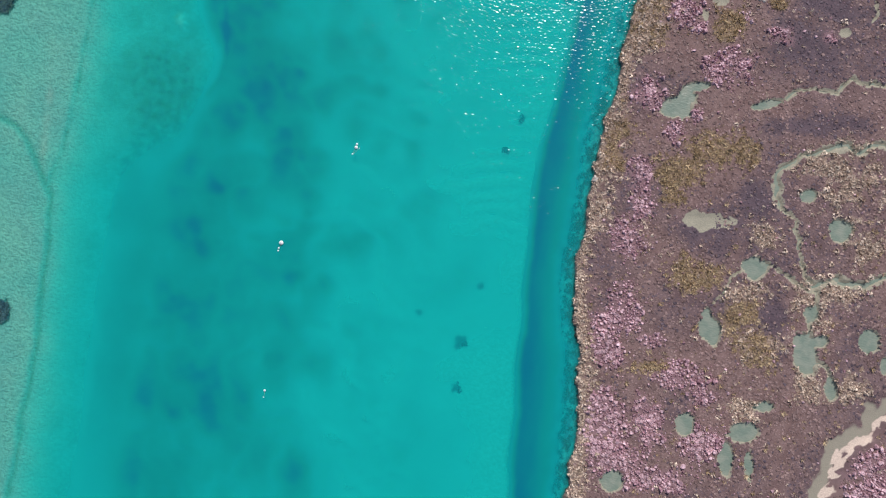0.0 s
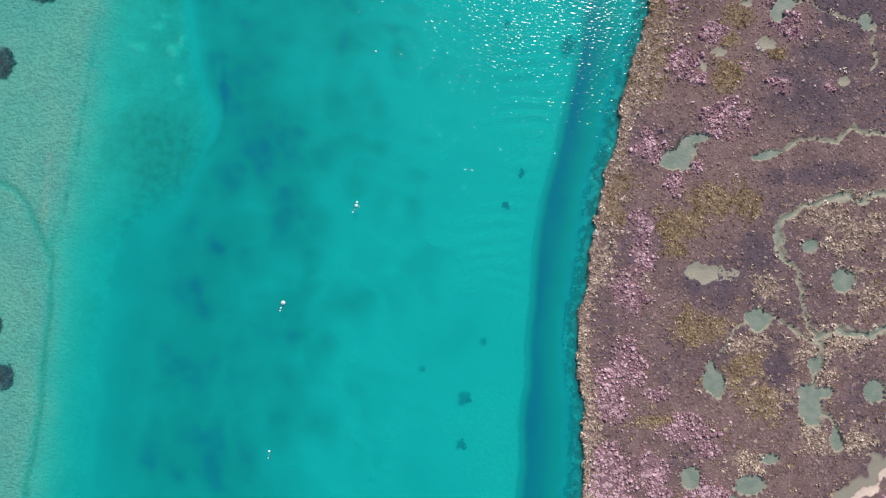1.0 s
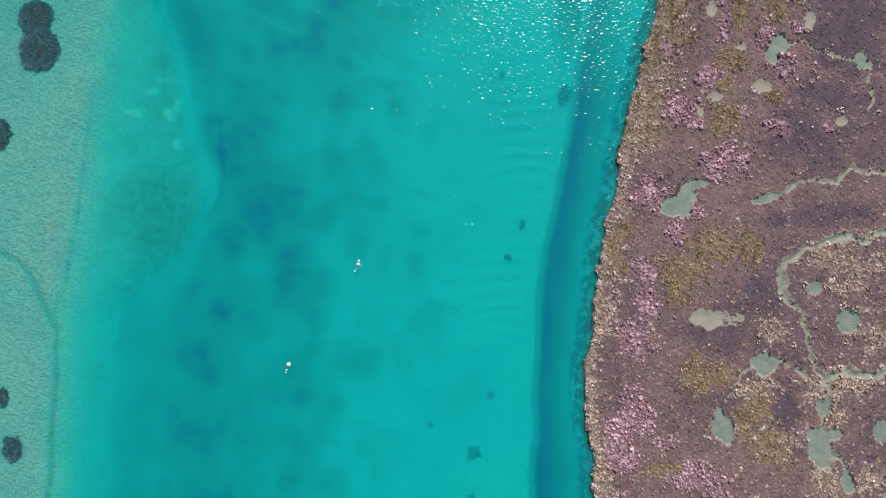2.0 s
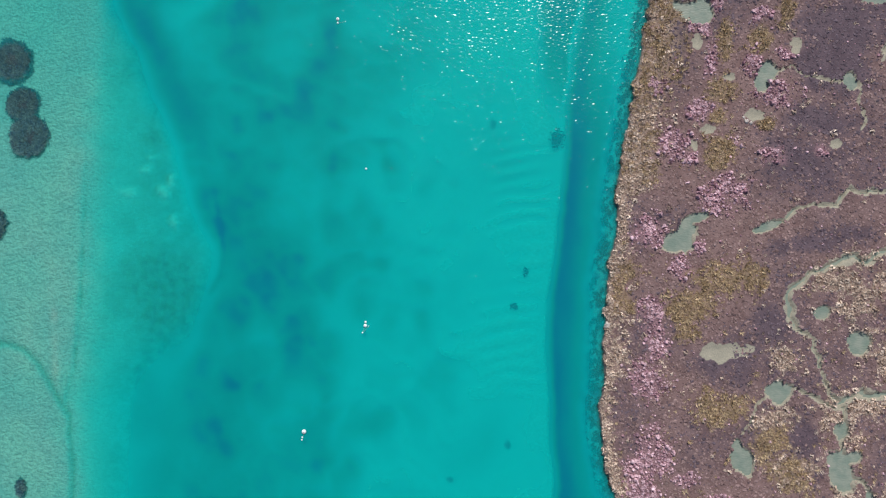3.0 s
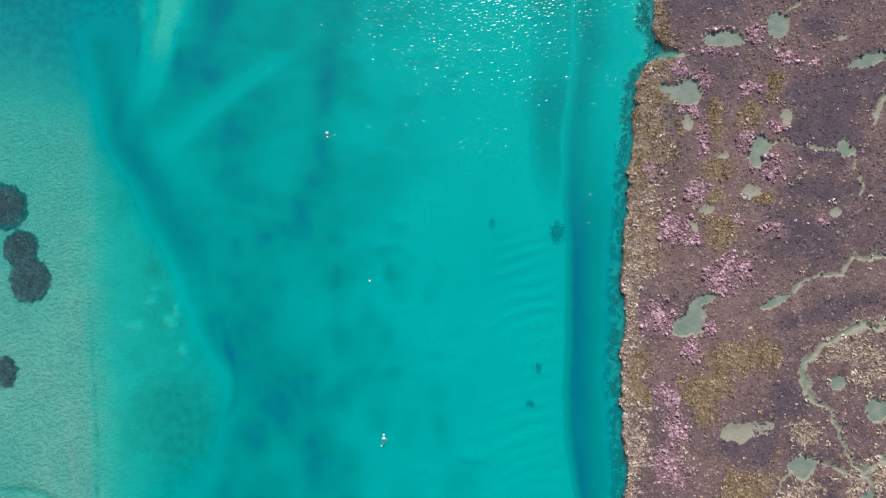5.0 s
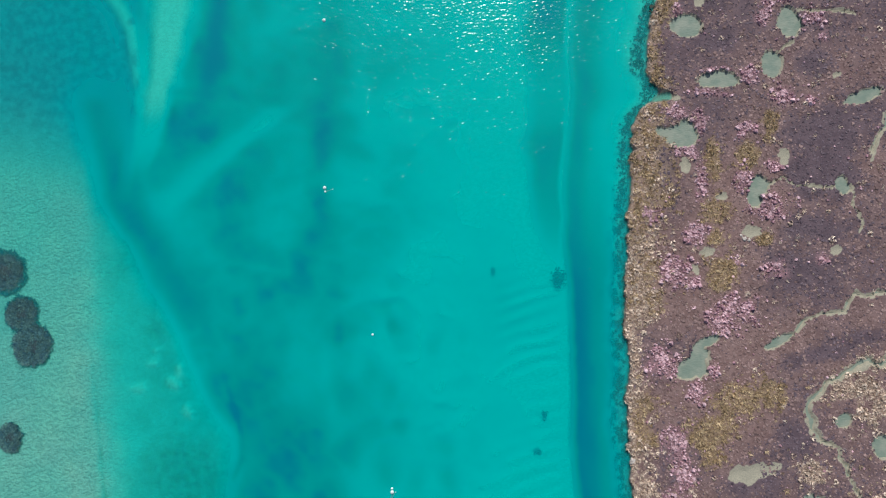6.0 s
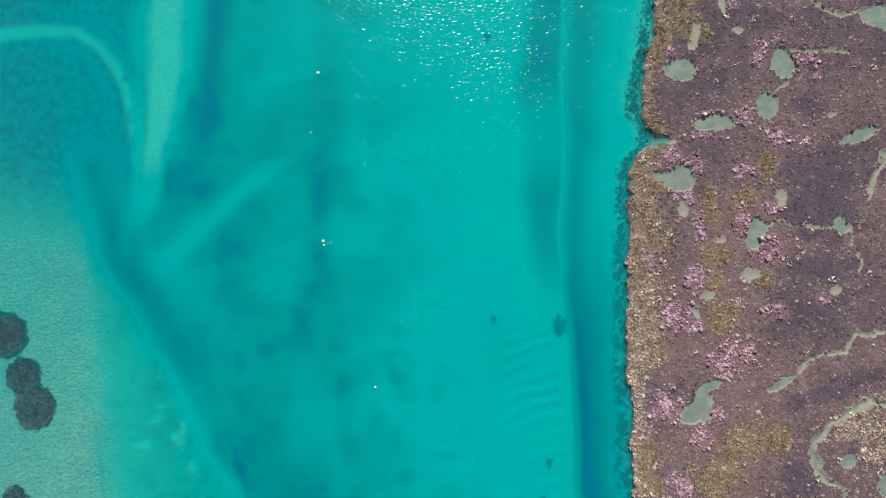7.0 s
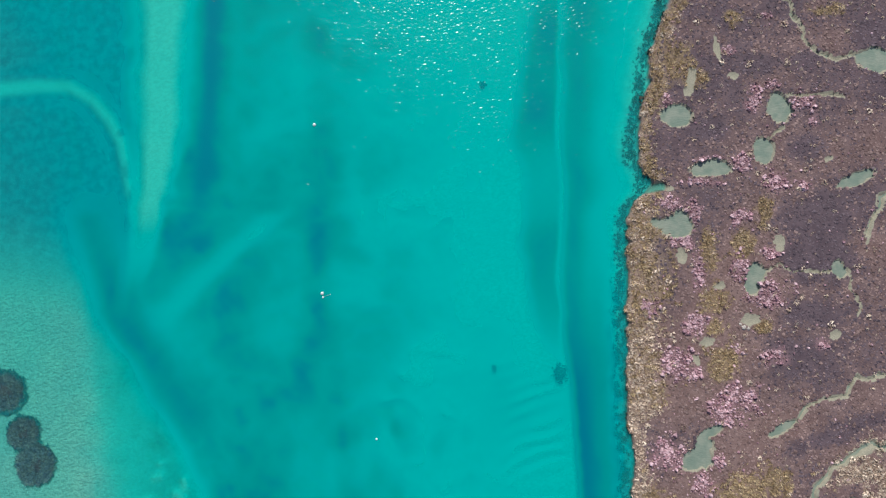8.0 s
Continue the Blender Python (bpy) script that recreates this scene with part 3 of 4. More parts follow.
GOLDEN_MIDDLE = [(29.3, 36.0, 1.0, 1.4, -6), (30.0, 38.8, 1.8, 1.7, -6), (29.8, 32.1, 2.0, 2.0, -6), (35.0, 35.3, 1.5, 0.9, -6), (24.3, 44.9, 1.3, 0.8, -6), (24.4, 40.4, 0.9, 0.6, -6)]
DRY = [(45.3, 16.1, 4.2, 3.9, 9), (37.9, 8.8, 2.7, 1.4, 9), (48.0, 9.8, 2.5, 3.2, 9), (44.2, 2.7, 3.7, 2.5, 9), (36.6, 2.2, 3.2, 0.9, 9), (43.9, -6.8, 2.3, 1.9, 9),
       (38.1, -3.6, 2.5, 2.2, 9), (18.1, 8.8, 1.7, 2.5, 9), (17.5, 4.3, 0.8, 1.7, 9), (18.6, -5.1, 1.0, 2.2, 9), (48.9, -6.6, 2.5, 1.7, 9), (20.3, -14.3, 0.6, 3.2, 9),
       (41.9, 17.2, 2.5, 1.9, 9), (37.4, -10.4, 1.9, 1.9, 9)]
PLUM_SOUTH = [(40.1, 30.5, 7.0, 5.1, 9), (35.4, 12.9, 3.2, 3.2, 9), (40.0, 21.7, 5.1, 1.3, 9), (43.1, 22.9, 5.7, 1.5, 9), (31.5, 9.0, 3.8, 3.8, 9), (39.1, 0.0, 1.9, 3.8, 9)]
PLUM_NORTH = [(36.3, 70.8, 5.1, 3.2, -9), (38.6, 65.2, 3.8, 1.9, -9), (32.3, 58.9, 3.8, 1.9, -9), (44.5, 46.5, 5.7, 3.8, -9), (42.5, 42.3, 4.4, 3.8, -9), (45.6, 64.1, 3.8, 1.9, -9),
              (42.6, 54.0, 3.2, 1.9, -9), (42.5, 35.2, 5.1, 2.5, -9), (24.7, 44.4, 1.3, 3.2, -9)]


ROSY_CORNER = [(53.0, -17.5, 4.2, 5.0, 9), (57, -11, 4, 3.4, 9)]


def cover(x, y, inset):
    """How strongly each kind of plant claims a spot: rosy, golden, dry, plum."""
    rosy = 1.32 - ovals(x, y, ROSY_SOUTH + ROSY_MIDDLE + ROSY_NORTH + ROSY_CORNER, 0.5, 1.6, 201) + 0.45 * fractal(x, y, 1.5, 205)
    golden = 1.35 - ovals(x, y, GOLDEN_SOUTH + GOLDEN_MIDDLE + GOLDEN_NORTH, 0.5, 2.0, 211) + 0.4 * fractal(x, y, 1.4, 215)
    fringe = 1.7 + 1.2 * fractal(x, y, 5, 223) + 1.8 * step(y, 22, 30) * (1 - step(y, 50, 53))
    golden = np.maximum(golden, (1.2 + 0.35 * step(y, 36, 46) - inset / fringe + 0.45 * fractal(x, y, 2.4, 213)) * step(y, 20, 30))
    dry = np.maximum(1.45 - ovals(x, y, DRY, 0.5, 1.6, 221) - 0.75 * step(np.abs(fractal(x, y, 2.2, 225)), 0.12, 0.4) + 0.3 * fractal(x, y, 0.7, 229), 1.3 - inset / fringe + 0.3 * fractal(x, y, 1.2, 227))
    plum = np.maximum(1.15 - 0.8 * ovals(x, y, PLUM_SOUTH + PLUM_NORTH, 0.8, 4.0, 231), 0.2 + 0.35 * step(y, 34, 58) + 0.5 * fractal(x, y, 6, 237, 3))
    return rosy, golden, dry, plum


def sheet_mesh(name, xs, ys, z, values, material):
    """A sheet over a grid, with named values on its points."""
    nx, ny = len(xs), len(ys)
    gx, gy = np.meshgrid(xs, ys)
    co = np.stack([gx, gy, z], -1).reshape(-1, 3)
    i = (np.arange(ny - 1)[:, None] * nx + np.arange(nx - 1)[None]).ravel()
    me = bpy.data.meshes.new(name)
    me.vertices.add(len(co)), me.vertices.foreach_set("co", co.ravel().astype(np.float32))
    quads = np.stack([i, i + 1, i + 1 + nx, i + nx], -1)
    me.loops.add(quads.size), me.loops.foreach_set("vertex_index", quads.ravel().astype(np.int32))
    me.polygons.add(len(quads)), me.polygons.foreach_set("loop_start", np.arange(0, quads.size, 4, dtype=np.int32))
    me.polygons.foreach_set("use_smooth", np.ones(len(quads), dtype=bool))
    for key, v in values.items():
        me.attributes.new(key, "FLOAT", "POINT").data.foreach_set("value", v.ravel().astype(np.float32))
    me.materials.append(material)
    me.update(calc_edges=True)
    me.validate()
    return me


def reach_out(lo, hi, near):
    """Grid lines: close ones in the middle, then wider and wider ones out to the horizon."""
    far = np.array([2.0, 6, 14, 30, 70, 160, 400, 1000, 3500])
    return np.concatenate([lo - far[::-1], near, hi + far])


xs = reach_out(-60, 58, np.concatenate([np.arange(-60, 9, 0.34), np.arange(9, 58.01, 0.2)]))
ys = reach_out(-38, 86, np.arange(-38, 86.01, 0.24))
gx, gy = np.meshgrid(xs, ys)
P = plan(gx, gy)
for key, claim in zip(("rosy", "golden", "dry", "plum"), cover(gx, gy, P["s"])):
    P[key] = step(claim, -0.1 if key == "plum" else 0.15, 0.85) * (P["s"] > 0)
ground = new("ground", sheet_mesh("ground", xs, ys, P["z"], {k: P[k] for k in ("silt", "bleached", "weed", "mud", "sand", "flat", "rosy", "golden", "dry", "plum")}, GROUND))
tagged(ground, "sandy channel floor, shallow flats and dark marsh soil", "ground", kind="structure")

wx, wy = reach_out(-60, 40, np.arange(-60, 40.01, 0.3)), reach_out(-38, 86, np.arange(-38, 86.01, 0.3))
gx, gy = np.meshgrid(wx, wy)
depth = np.clip(-plan(gx, gy)["z"], 0.0, 6.0)
water = new("water", sheet_mesh("water", wx, wy, 0 * gx, {"depth": depth}, WATER))
tagged(water, "clear turquoise tidal water with glinting ripples", "water", kind="structure")


# ---- pools and creeks ----
def still_water(name, x0, x1, y0, y1, cover, z):
    """A flat sheet of water wherever cover(x, y) holds; its border lies under the banks."""
    cell = 0.25
    cx, cy = np.meshgrid(np.arange(x0, x1, cell), np.arange(y0, y1, cell))
    keep = cover(cx, cy)
    cx, cy = cx[keep], cy[keep]
    h = cell / 2
    co = np.stack([np.stack([cx + a * h, cy + b * h, 0 * cx + z], -1) for a, b in ((-1, -1), (1, -1), (1, 1), (-1, 1))], 1).reshape(-1, 3)
    me = bpy.data.meshes.new(name)
    me.from_pydata(co.tolist(), [], np.arange(len(co)).reshape(-1, 4).tolist())
    bm = bmesh.new()
    bm.from_mesh(me)
    bmesh.ops.remove_doubles(bm, verts=bm.verts, dist=0.01)
    bm.to_mesh(me), bm.free()
    me.materials.append(POOL)
    return new(name, me)


for k, shapes in enumerate(POOLS):
    x0, x1 = min(q[0] - q[2] - q[3] for q in shapes) - 1, max(q[0] + q[2] + q[3] for q in shapes) + 1
    y0, y1 = min(q[1] - q[2] - q[3] for q in shapes) - 1, max(q[1] + q[2] + q[3] for q in shapes) + 1
    pool = still_water("tide_pool", x0, x1, y0, y1, lambda a, b: ovals(a, b, shapes, 0.3, 1.1, 80 + k) * 0.93 < 1.14, POOL_Z)
    tagged(pool, "murky grey-green tide pool sunk in the salt marsh", "pool", "pools in the marsh")
for k, (half, pts) in enumerate(CREEKS[:-1]):
    px, py = [q[0] for q in pts], [q[1] for q in pts]
    creek = still_water("creek", min(px) - 2, max(px) + 2, min(py) - 2, max(py) + 2, lambda a, b: from_line(a, b, pts) < half * 1.5 + 0.7, POOL_Z - 0.02 - 0.003 * k)
    tagged(creek, "narrow winding creek of murky grey-green water", "creek", kind="structure")


# ---- plants ----
def leafy(count, size, flat, rng):
    """A low dome of small leaves; points (count, 3, 3) for a plant of radius 1."""
    a, e = rng.uniform(0, 2 * math.pi, count), np.arcsin(rng.uniform(0.05, 1, count))
    n = np.stack([np.cos(a) * np.cos(e), np.sin(a) * np.cos(e), np.sin(e)], -1)
    c = n * rng.uniform(0.6, 1.0, (count, 1)) * (1, 1, flat)
    n = n + rng.normal(0, 0.45, (count, 3))
    n /= np.linalg.norm(n, axis=1, keepdims=True)
    u = np.cross(n, rng.normal(size=(count, 3)))
    u /= np.linalg.norm(u, axis=1, keepdims=True)
    v = np.cross(n, u)
    k = size * rng.uniform(0.7, 1.3, (count, 1))
    return np.stack([c - u * k - v * k * 0.6, c + u * k - v * k * 0.6, c + v * k], 1)


def grassy(count, width, rng):
    """A tuft of blades that lean outwards."""
    a, r = rng.uniform(0, 2 * math.pi, count), rng.uniform(0.0, 0.45, count)
    root = np.stack([np.cos(a) * r, np.sin(a) * r, 0 * a], -1)
    b = a + rng.normal(0, 0.7, count)
    out, tall = rng.uniform(0.3, 0.95, count), rng.uniform(0.5, 1.1, count)
    tip = root + np.stack([np.cos(b) * out, np.sin(b) * out, tall], -1)
    side = np.stack([-np.sin(b), np.cos(b), 0 * b], -1) * width
    return np.stack([root - side, root + side, tip], 1)


def planting(name, place, radius, height, shapes, material, label, category, sink=0.03):
    """One mesh of many plants: each takes one of the shapes, turned and scaled by chance."""
    rng = np.random.default_rng(len(name))
    pick = rng.integers(0, len(shapes), len(place))
    turn = rng.uniform(0, 2 * math.pi, len(place))
    tint = rng.uniform(0, 1, len(place))
    points, clump = [], []
    for k, shape in enumerate(shapes):
        m = pick == k
        if not m.any():
            continue
        c, s = np.cos(turn[m])[:, None, None], np.sin(turn[m])[:, None, None]
        q = shape[None]
        r, h = radius[m][:, None, None], height[m][:, None, None]
        p = np.stack([(q[..., 0] * c - q[..., 1] * s) * r, (q[..., 0] * s + q[..., 1] * c) * r, q[..., 2] * h - sink], -1)
        p = p + place[m][:, None, None, :]
        points.append(p.reshape(-1, 3))
        clump.append(np.repeat(tint[m], shape.shape[0] * 3))
    co, clump = np.concatenate(points), np.concatenate(clump)
    me = bpy.data.meshes.new(name)
    n = len(co)
    me.vertices.add(n), me.vertices.foreach_set("co", co.ravel().astype(np.float32))
    me.loops.add(n), me.loops.foreach_set("vertex_index", np.arange(n, dtype=np.int32))
    me.polygons.add(n // 3), me.polygons.foreach_set("loop_start", np.arange(0, n, 3, dtype=np.int32))
    me.attributes.new("clump", "FLOAT", "POINT").data.foreach_set("value", clump.astype(np.float32))
    me.materials.append(material)
    me.update(calc_edges=True)
    ob = new(name, me)
    if label:
        tagged(ob, label, category, kind="stuff")
    return ob


def lump(rng, jag=0.2, sides=6):
    """A low uneven dome with a broken surface; points (count, 3, 3) for a plant of radius 1."""
    def ring(e, turn):
        a = (np.arange(sides) + turn) * 2 * math.pi / sides + rng.uniform(-0.25, 0.25, sides)
        k = 1 + rng.uniform(-jag, jag, sides)
        return np.stack([np.cos(a) * math.cos(e) * k, np.sin(a) * math.cos(e) * k, math.sin(e) * k], -1)
    top = np.array([rng.uniform(-jag, jag), rng.uniform(-jag, jag), 1 + rng.uniform(-jag, jag)])
    up, low = ring(0.85, 0.0), ring(-0.12, 0.5)
    tris = []
    for i in range(sides):
        j = (i + 1) % sides
        tris += [(top, up[i], up[j]), (up[i], low[i], up[j]), (up[j], low[i], low[j])]
    return np.array(tris)


rng = np.random.default_rng(3)
LEAFY = [leafy(17, 0.32, 0.8, rng) for _ in range(8)]
SMALL = [leafy(11, 0.40, 0.8, rng) for _ in range(8)]
GRASSY = [grassy(15, 0.14, rng) for _ in range(8)]
LUMPS = [lump(rng, 0.42) for _ in range(12)]
MATS = [lump(rng, 0.45, 5) for _ in range(8)]

grid = 0.225
gx, gy = np.meshgrid(np.arange(15, 59, grid), np.arange(-37, 85, grid))
gx = (gx + rng.uniform(-0.5, 0.5, gx.shape) * grid * 1.2).ravel()
gy = (gy + rng.uniform(-0.5, 0.5, gy.shape) * grid * 1.2).ravel()
Q = plan(gx, gy)
grows = (Q["s"] > 0.0) & (Q["wet"] > 1.05) & (Q["creek"] > 0.9 + 0.9 * rng.random(len(gx))) & (Q["sandy"] > 1.2 + 0.4 * rng.random(len(gx))) & ((Q["bare"] > 0.95 + 0.4 * rng.random(len(gx))) | ((np.abs(gx - 32.4) < 1.3) & (np.abs(gy - 9.4) < 1) & (rng.random(len(gx)) < 0.55))) & (Q["z"] > 0.2)
gx, gy, gz, inset = gx[grows], gy[grows], Q["z"][grows], Q["s"][grows]
pond = np.minimum(Q["wet"], 3)[grows]
rosy, golden, dry, plum = cover(gx, gy, inset)
beside = np.minimum(Q["creek"], 9)[grows]
score = np.stack([0.45 * np.ones(len(gx)), rosy, golden, dry, plum])
score += rng.normal(0, 1, score.shape) * np.array([0.12, 0.26, 0.22, 0.28, 0.2])[:, None]
score[3] += 0.5 * step(1.4 - pond, 0, 0.3) + 0.35 * (1 - step(beside, 1.5, 3.2))
score[1] += 0.25 * step(1.8 - pond, 0, 0.5) + 0.2 * step(fractal(gx, gy, 2.6, 241, 3), 0.25, 0.55)
kind = score.argmax(0)
stray = rng.random(len(gx))
kind = np.where(stray < 0.018, 3, np.where(stray < 0.04, 1, kind))
spots = np.stack([gx, gy, gz], -1)
for number, name, radius, height, shapes, material, label in (
        (0, "sea_purslane", 0.12, 0.06, MATS, BROWN, "brown low sea purslane covering the marsh"),
        (1, "glasswort", 0.135, 0.20, LUMPS + LEAFY, PINK, "rosy pink glasswort cushions on the marsh"),
        (2, "cordgrass", 0.20, 0.22, GRASSY, GOLD, "golden olive cordgrass on the marsh"),
        (3, "dry_sedge", 0.2, 0.2, GRASSY[:5] + LEAFY[:5], TAN, "bleached straw-coloured sedge along the marsh bank"),
        (4, "plum_glasswort", 0.11, 0.052, MATS, PURPLE, "dark plum glasswort in a low mat")):
    m = kind == number
    k = np.minimum(rng.lognormal(0, 0.45, m.sum()), 2.2)
    if number == 1:
        k *= np.where(rosy[m] < 0.35, 0.6, 1.0)
        # the largest cushions stand by themselves
        order = np.argsort(-k * (rosy[m] > 0.75) * ((spots[m][:, 0] < 52) & (spots[m][:, 1] > -28) & (spots[m][:, 1] < 76)))[:280]
        big = [(spots[m][i], k[i]) for i in order]
        k[order] *= 0.3
    planting(name, spots[m], radius * k, height * k, shapes, material, label, "marsh plants")


def cushion_mesh(seed):
    """A rounded shrub with a bristly, lumpy crown, in one piece."""
    r = random.Random(seed)
    bm = bmesh.new()
    bmesh.ops.create_icosphere(bm, subdivisions=3, radius=1)
    for v in bm.verts:
        k = 0.9 + 0.55 * noise.noise(v.co * 2.4 + Vector((seed, 0, 0))) + r.uniform(-0.22, 0.22)
        v.co = Vector((v.co.x * k, v.co.y * k, max(v.co.z, -0.2) * k * 0.85))
    me = bpy.data.meshes.new("glasswort_cushion")
    bm.to_mesh(me), bm.free()
    me.attributes.new("clump", "FLOAT", "POINT").data.foreach_set("value", np.array([r.uniform(0, 1.2) for _ in me.vertices], dtype=np.float32))
    me.materials.append(CUSHION)
    return me


CUSHIONS = [cushion_mesh(500 + i) for i in range(10)]
for i, (p, k) in enumerate(big):
    ob = new("glasswort_cushion", CUSHIONS[i % len(CUSHIONS)])
    k = min(k, 1.75)
    ob.matrix_world = pose(p[0], p[1], p[2] - 0.03, 0, 0, (i * 47) % 360) @ Matrix.Diagonal((0.155 * k, 0.155 * k, 0.16 * k, 1))
    tagged(ob, "large rosy pink glasswort cushion rooted in marsh soil", "shrub", "large glasswort cushions")


# ---- tussocks in the shallows ----
def part(name, me, parent, label=""):
    ob = new(name, me)
    ob.parent = parent
    return tagged(ob, label)


def mound_mesh(name, radius, height, material, seed, lumps=0.2):
    """A lumpy low dome, flat beneath."""
    bm = bmesh.new()
    bmesh.ops.create_icosphere(bm, subdivisions=3, radius=1)
    for v in bm.verts:
        k = 1 + lumps * noise.noise(v.co * 1.7 + Vector((seed, 0, 0))) + 0.08 * noise.noise(v.co * 6 + Vector((0, seed, 0)))
        v.co = Vector((v.co.x * radius * k, v.co.y * radius * k, max(v.co.z, -0.25) * height * k))
    for f in bm.faces:
        f.smooth = True
    me = bpy.data.meshes.new(name)
    bm.to_mesh(me), bm.free()
    me.materials.append(material)
    return me


MUD = plain_material("dark_rooty_mud", (0.018, 0.034, 0.042), (0.035, 0.06, 0.062), 7.0, 0.8, 0.6)


def tussock(x, y, rx, ry, lift, seed, label):
    base = new("cordgrass_tussock")
    floor = float(plan(np.array([x]), np.array([y]))["z"][0])
    base.location = (x, y, floor)
    mound = part("root_mound", mound_mesh("root_mound", 1.0, 0.16 + lift, MUD, seed, 0.06), base)
    mound.scale = (rx * 0.9, ry * 0.9, 1)
    r = np.random.default_rng(seed)
    n = int(230 * rx * ry)
    a, d = r.uniform(0, 2 * math.pi, n), np.sqrt(r.uniform(0, 1, n))
    d = d + r.normal(0, 0.05, n)
    d = d * (1 + 0.05 * np.sin(a * 2 + seed) + 0.04 * np.sin(a * 5 + seed) + 0.03 * np.sin(a * 11))
    at = np.stack([np.cos(a) * d * rx, np.sin(a) * d * ry, (0.11 + lift) * (1 - 0.35 * d ** 4)], -1)
    k = np.minimum(r.lognormal(0, 0.25, n), 1.25)
    grass = planting("grass", at, (0.2 + 0.14 * d ** 2) * k, 0.13 * k, GRASSY, TUSSOCK, "", "")
    grass.parent = base
    tagged(base, label, "tussock", "tussocks in the shallows")


for k, (x, y, rx, ry, lift) in enumerate([(-51.3, 40.8, 2.35, 2.3, 0.25), (-49.8, 35.9, 1.85, 1.8, 0.25), (-48.9, 32.2, 2.05, 2.25, 0.32), (-52.3, 22.1, 1.2, 1.6, 0.25),
                                          (-46.2, -12.9, 0.95, 1.25, 0.24), (-48.0, -7.4, 0.5, 0.9, 0.2)]):
    tussock(x, y, rx, ry, lift, 300 + k, "dark round cordgrass tussock half drowned in shallow water" if lift < 0.3 else "dark olive cordgrass tussock just breaking the shallow water")


# ---- stones and a red cushion on the marsh ----
def pale_stone(x, y, size, seed):
    ob = new("stone", mound_mesh("stone", size, size * 0.8, PALE_STONE, seed, 0.6))
    ob.location = (x, y, float(plan(np.array([x]), np.array([y]))["z"][0]) + 0.02)
    tagged(ob, "pale weathered stone lying at the marsh edge", "stone", "pale stones")


PALE_STONE = plain_material("pale_weathered_stone", (0.52, 0.46, 0.41), (0.36, 0.31, 0.27), 9.0, 0.8, 0.6)
for k, (x, y, size) in enumerate([(17.15, 12.1, 0.34), (32.6, 35.4, 0.24), (33.1, 35.2, 0.18), (32.3, 35.8, 0.16)]):
    pale_stone(x, y, size, 600 + k)


# ---- seaweed clumps and stones on the floor ----
def seaweed(x, y, rx, ry, tall, seed):
    base = new("seaweed_clump")
    floor = float(plan(np.array([x]), np.array([y]))["z"][0])
    base.location = (x, y, floor)
    rock = part("stone", mound_mesh("stone", 1.0, 0.25 * tall, STONE, seed, 0.5), base)
    rock.scale = (rx * 0.6, ry * 0.6, 1)
    r = np.random.default_rng(seed)
    n = max(10, int(60 * rx * ry))
    a, d = r.uniform(0, 2 * math.pi, n), r.uniform(0, 1.1, n)
    at = np.stack([np.cos(a) * d * rx, np.sin(a) * d * ry, 0.2 * tall * (1 - 0.7 * d)], -1)
    k = r.lognormal(0, 0.35, n)
    fronds = planting("weed_growth", at, 0.22 * k, 0.2 * k, LEAFY, SEAWEED, "", "")
    fronds.parent = base
    tagged(base, "dark seaweed grown over a stone on the sandy floor", "seaweed", "seaweed clumps")


for k, (x, y, rx, ry, tall) in enumerate([
        (5.2, -8.4, 0.65, 0.7, 1.2), (5.5, -13.5, 0.6, 0.5, 1.2), (6.9, 13.9, 0.42, 0.25, 1.0), (8.1, 17.9, 0.2, 0.16, 0.8), (6.5, -1.8, 0.3, 0.45, 0.8),
        (0.0, -5.8, 0.2, 0.16, 0.8), (11.45, 33.3, 0.95, 1.0, 3.6), (4.1, 34.7, 0.17, 0.4, 0.7), (7.9, 67.6, 0.36, 0.4, 0.8), (-31.0, 57.6, 0.32, 0.5, 1.0)]):
    seaweed(x, y, rx, ry, tall, 400 + k)

# weedy lumps along the foot of the bank
yy = rng.uniform(-37, 85, 15000)
off = -np.abs(rng.normal(0.8, 0.6, len(yy))) - 0.1
xx = along(yy, BANK) + off * (1 - 0.3 * step(yy, 30, 46))
Q = plan(xx, yy)
m = (Q["s"] < 0.0) & ((fractal(xx, yy, 0.42, 251, 3) > 0.02 + 0.4 * step(yy, 30, 46)) | (rng.random(len(yy)) < 0.3 * step(yy, 30, 46)))
spots = np.stack([xx, yy, Q["z"]], -1)[m]
k = rng.lognormal(0, 0.4, len(spots))
planting("bank_seaweed", spots, 0.115 * k, 0.24 * k, SMALL, SEAWEED, "dark seaweed tufts along the foot of the bank", "seaweed")


# ---- mooring buoys ----
def lathe(name, profile, material, steps=20):
    bm = bmesh.new()
    rings = [[bm.verts.new((r * math.cos(2 * math.pi * i / steps), r * math.sin(2 * math.pi * i / steps), z)) for i in range(steps)] for r, z in profile]
    for a, b in zip(rings, rings[1:]):
        for i in range(steps):
            bm.faces.new((a[i], a[(i + 1) % steps], b[(i + 1) % steps], b[i])).smooth = True
    bm.faces.new(rings[-1])
    bm.faces.new(list(reversed(rings[0])))
    me = bpy.data.meshes.new(name)
    bm.to_mesh(me), bm.free()
    me.materials.append(material)
    return me


def ball_profile(r, z, n=12):
    return [(max(r * math.sin(math.pi * i / n), 0.004), z - r * math.cos(math.pi * i / n)) for i in range(n + 1)]


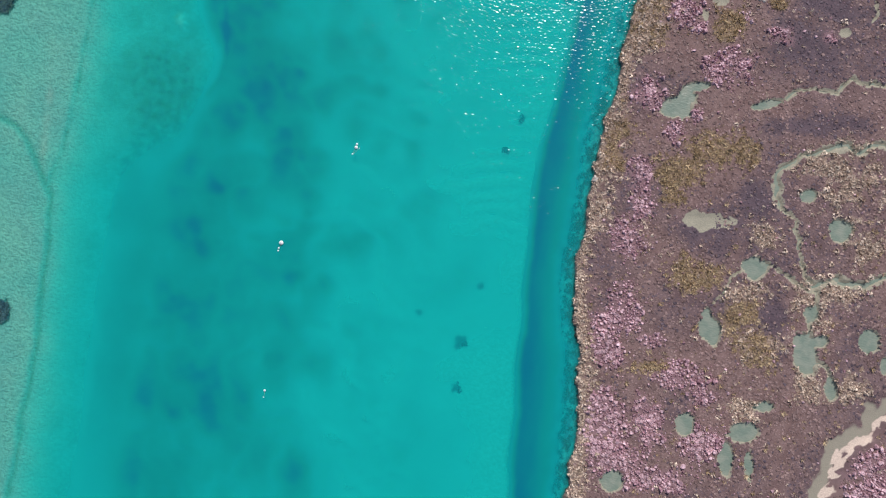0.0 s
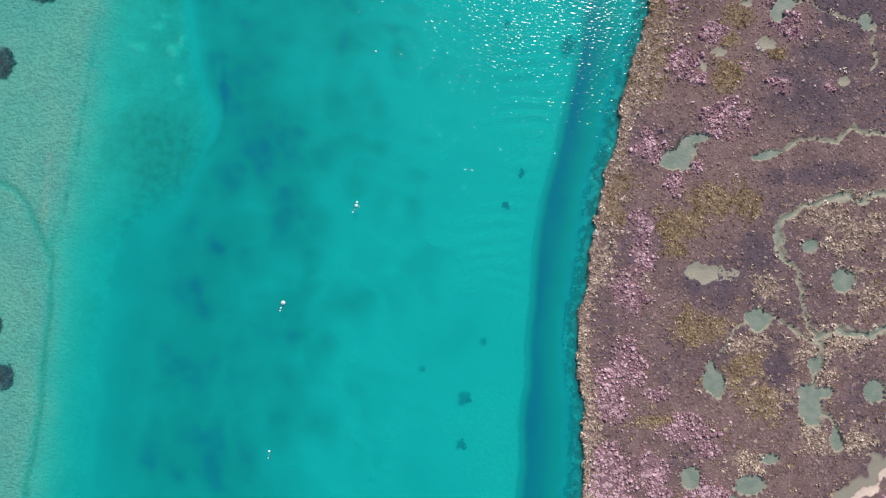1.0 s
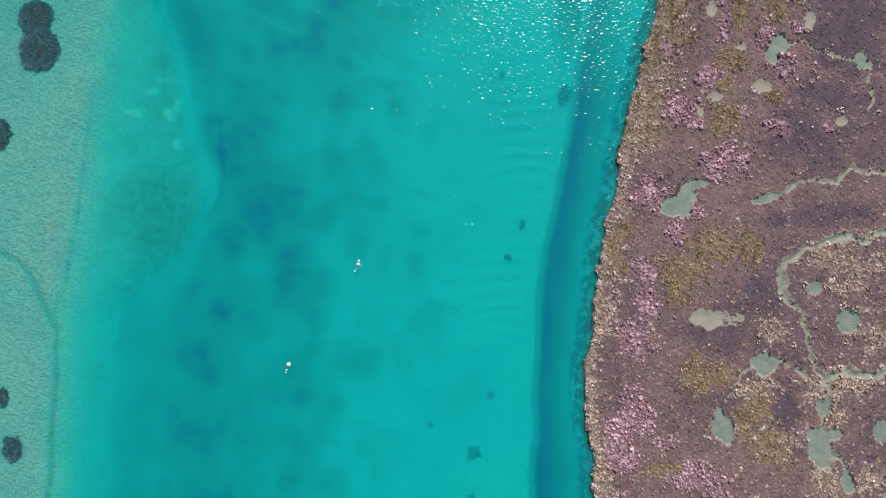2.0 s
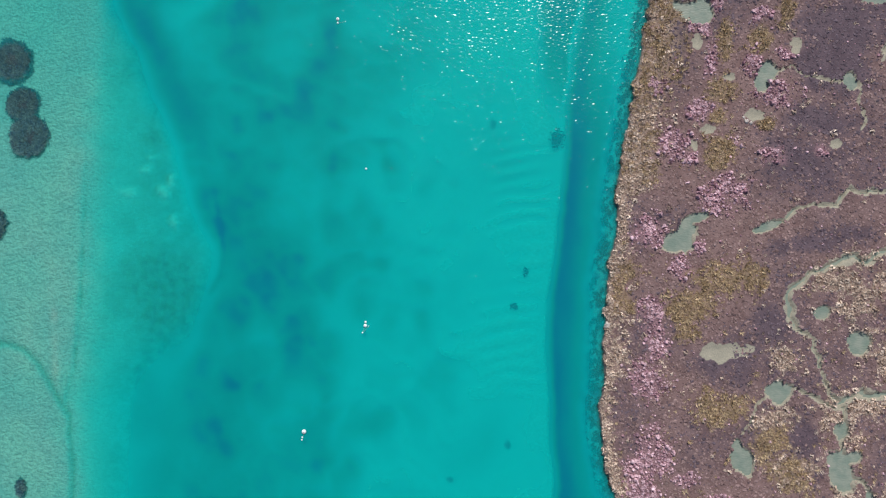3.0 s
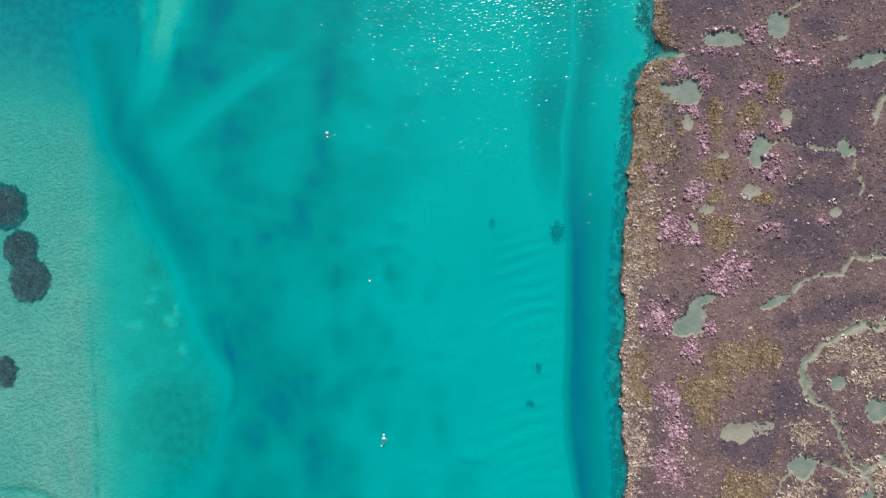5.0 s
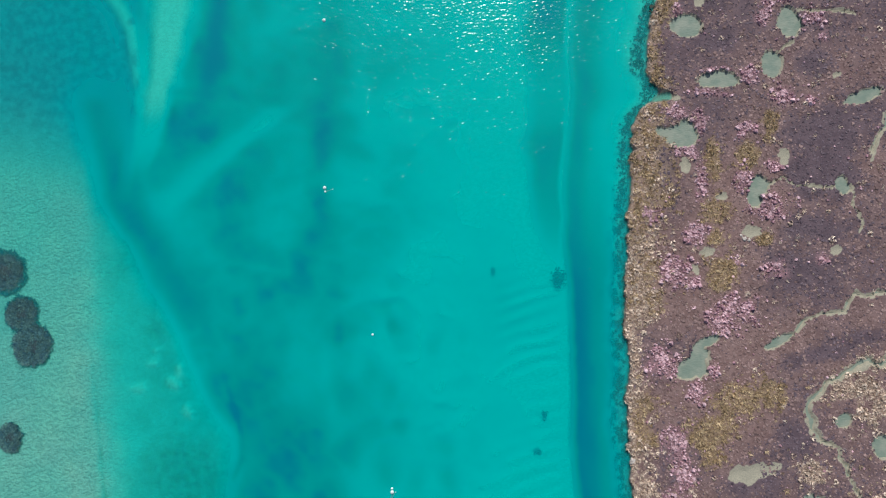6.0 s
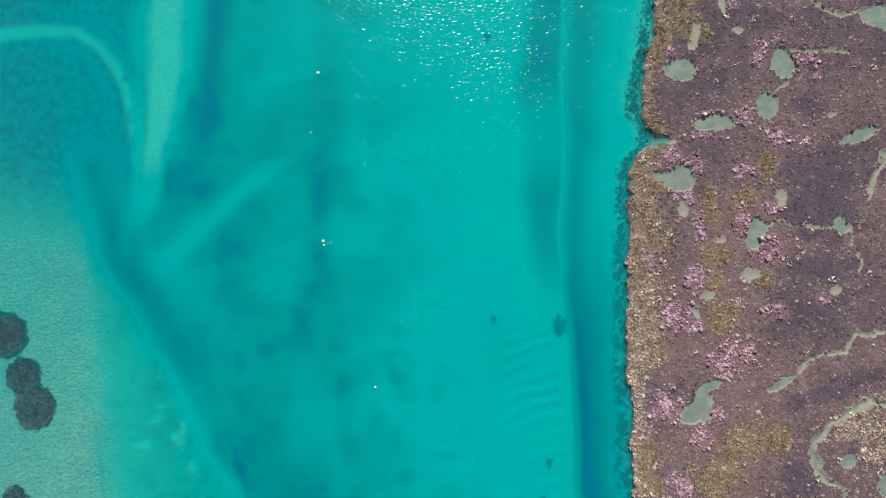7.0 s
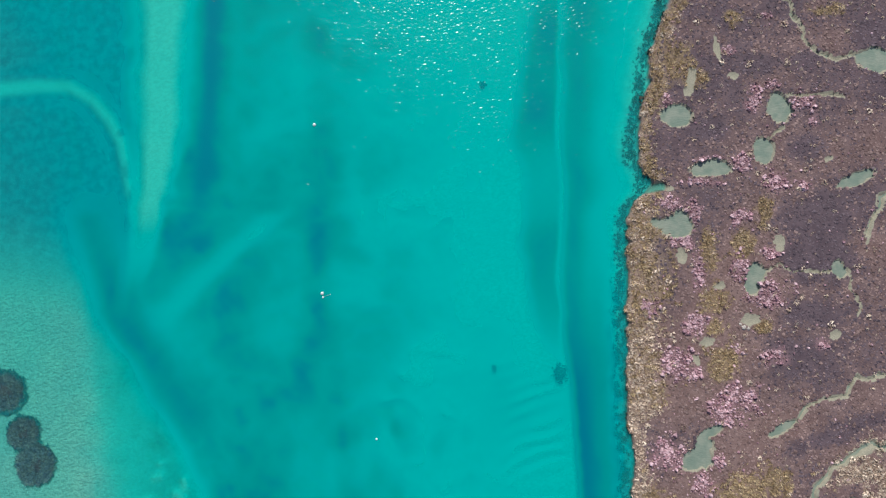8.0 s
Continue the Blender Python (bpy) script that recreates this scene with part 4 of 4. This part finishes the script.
def rope_mesh(name, pts, radius):
    cu = bpy.data.curves.new(name, "CURVE")
    cu.dimensions, cu.bevel_depth, cu.bevel_resolution = "3D", radius, 2
    sp = cu.splines.new("POLY")
    sp.points.add(len(pts) - 1)
    for q, p in zip(sp.points, pts):
        q.co = (*p, 1)
    ob = bpy.data.objects.new(name, cu)
    me = bpy.data.meshes.new_from_object(ob)
    bpy.data.objects.remove(ob)
    me.materials.append(ROPE)
    return me


def buoy(x, y, r, floats, label):
    """A ball that floats a little over half out, with an eye on top, a rope to the floor and small pick-up floats on a line."""
    base = new("mooring_buoy")
    base.location = (x, y, 0)
    part("ball", lathe("ball", ball_profile(r, r * 0.25), WHITE), base)
    part("collar", lathe("collar", [(r * 0.22, r * 1.16), (r * 0.24, r * 1.22), (r * 0.2, r * 1.34), (r * 0.1, r * 1.36)], STEEL, 12), base, "dull steel eye plate")
    floor = float(plan(np.array([x]), np.array([y]))["z"][0])
    part("mooring_rope", rope_mesh("mooring_rope", [(0, 0, -r * 0.7), (0.12, 0.2, floor * 0.5), (0.1, 0.6, floor)], 0.012), base, "weathered rope down to the floor")
    last = (0, 0, 0.0)
    for fx, fy, fr in floats:
        part("pickup_line", rope_mesh("pickup_line", [last, ((last[0] + fx) / 2 + 0.04, (last[1] + fy) / 2, 0.01), (fx, fy, 0.01)], 0.012), base)
        f = part("pickup_float", lathe("pickup_float", ball_profile(fr, fr * 0.3), WHITE, 12), base, "small white pick-up float")
        f.location = (fx, fy, 0)
        last = (fx, fy, 0.0)
    tagged(base, label, "buoy", "buoys along the channel")


buoy(-9.95, 11.45, 0.20, [(0.02, 0.40, 0.13), (-0.30, -0.80, 0.09), (0.36, -0.05, 0.05)], "white mooring buoy with pick-up floats around it")
buoy(-16.5, -0.5, 0.25, [(-0.18, -0.62, 0.10), (-0.22, -0.92, 0.09)], "white mooring buoy trailing two small floats")
buoy(-15.6, -17.0, 0.13, [(0.0, -0.75, 0.07)], "small white mooring buoy trailing one float")
buoy(-10.3, 29.2, 0.13, [], "small white mooring buoy alone on the channel")
buoy(-14.0, 46.4, 0.18, [(0.02, -0.45, 0.12), (0.9, -0.25, 0.05)], "white mooring buoy trailing small floats")
buoy(-12.1, 65.7, 0.19, [], "white mooring buoy alone on the channel")
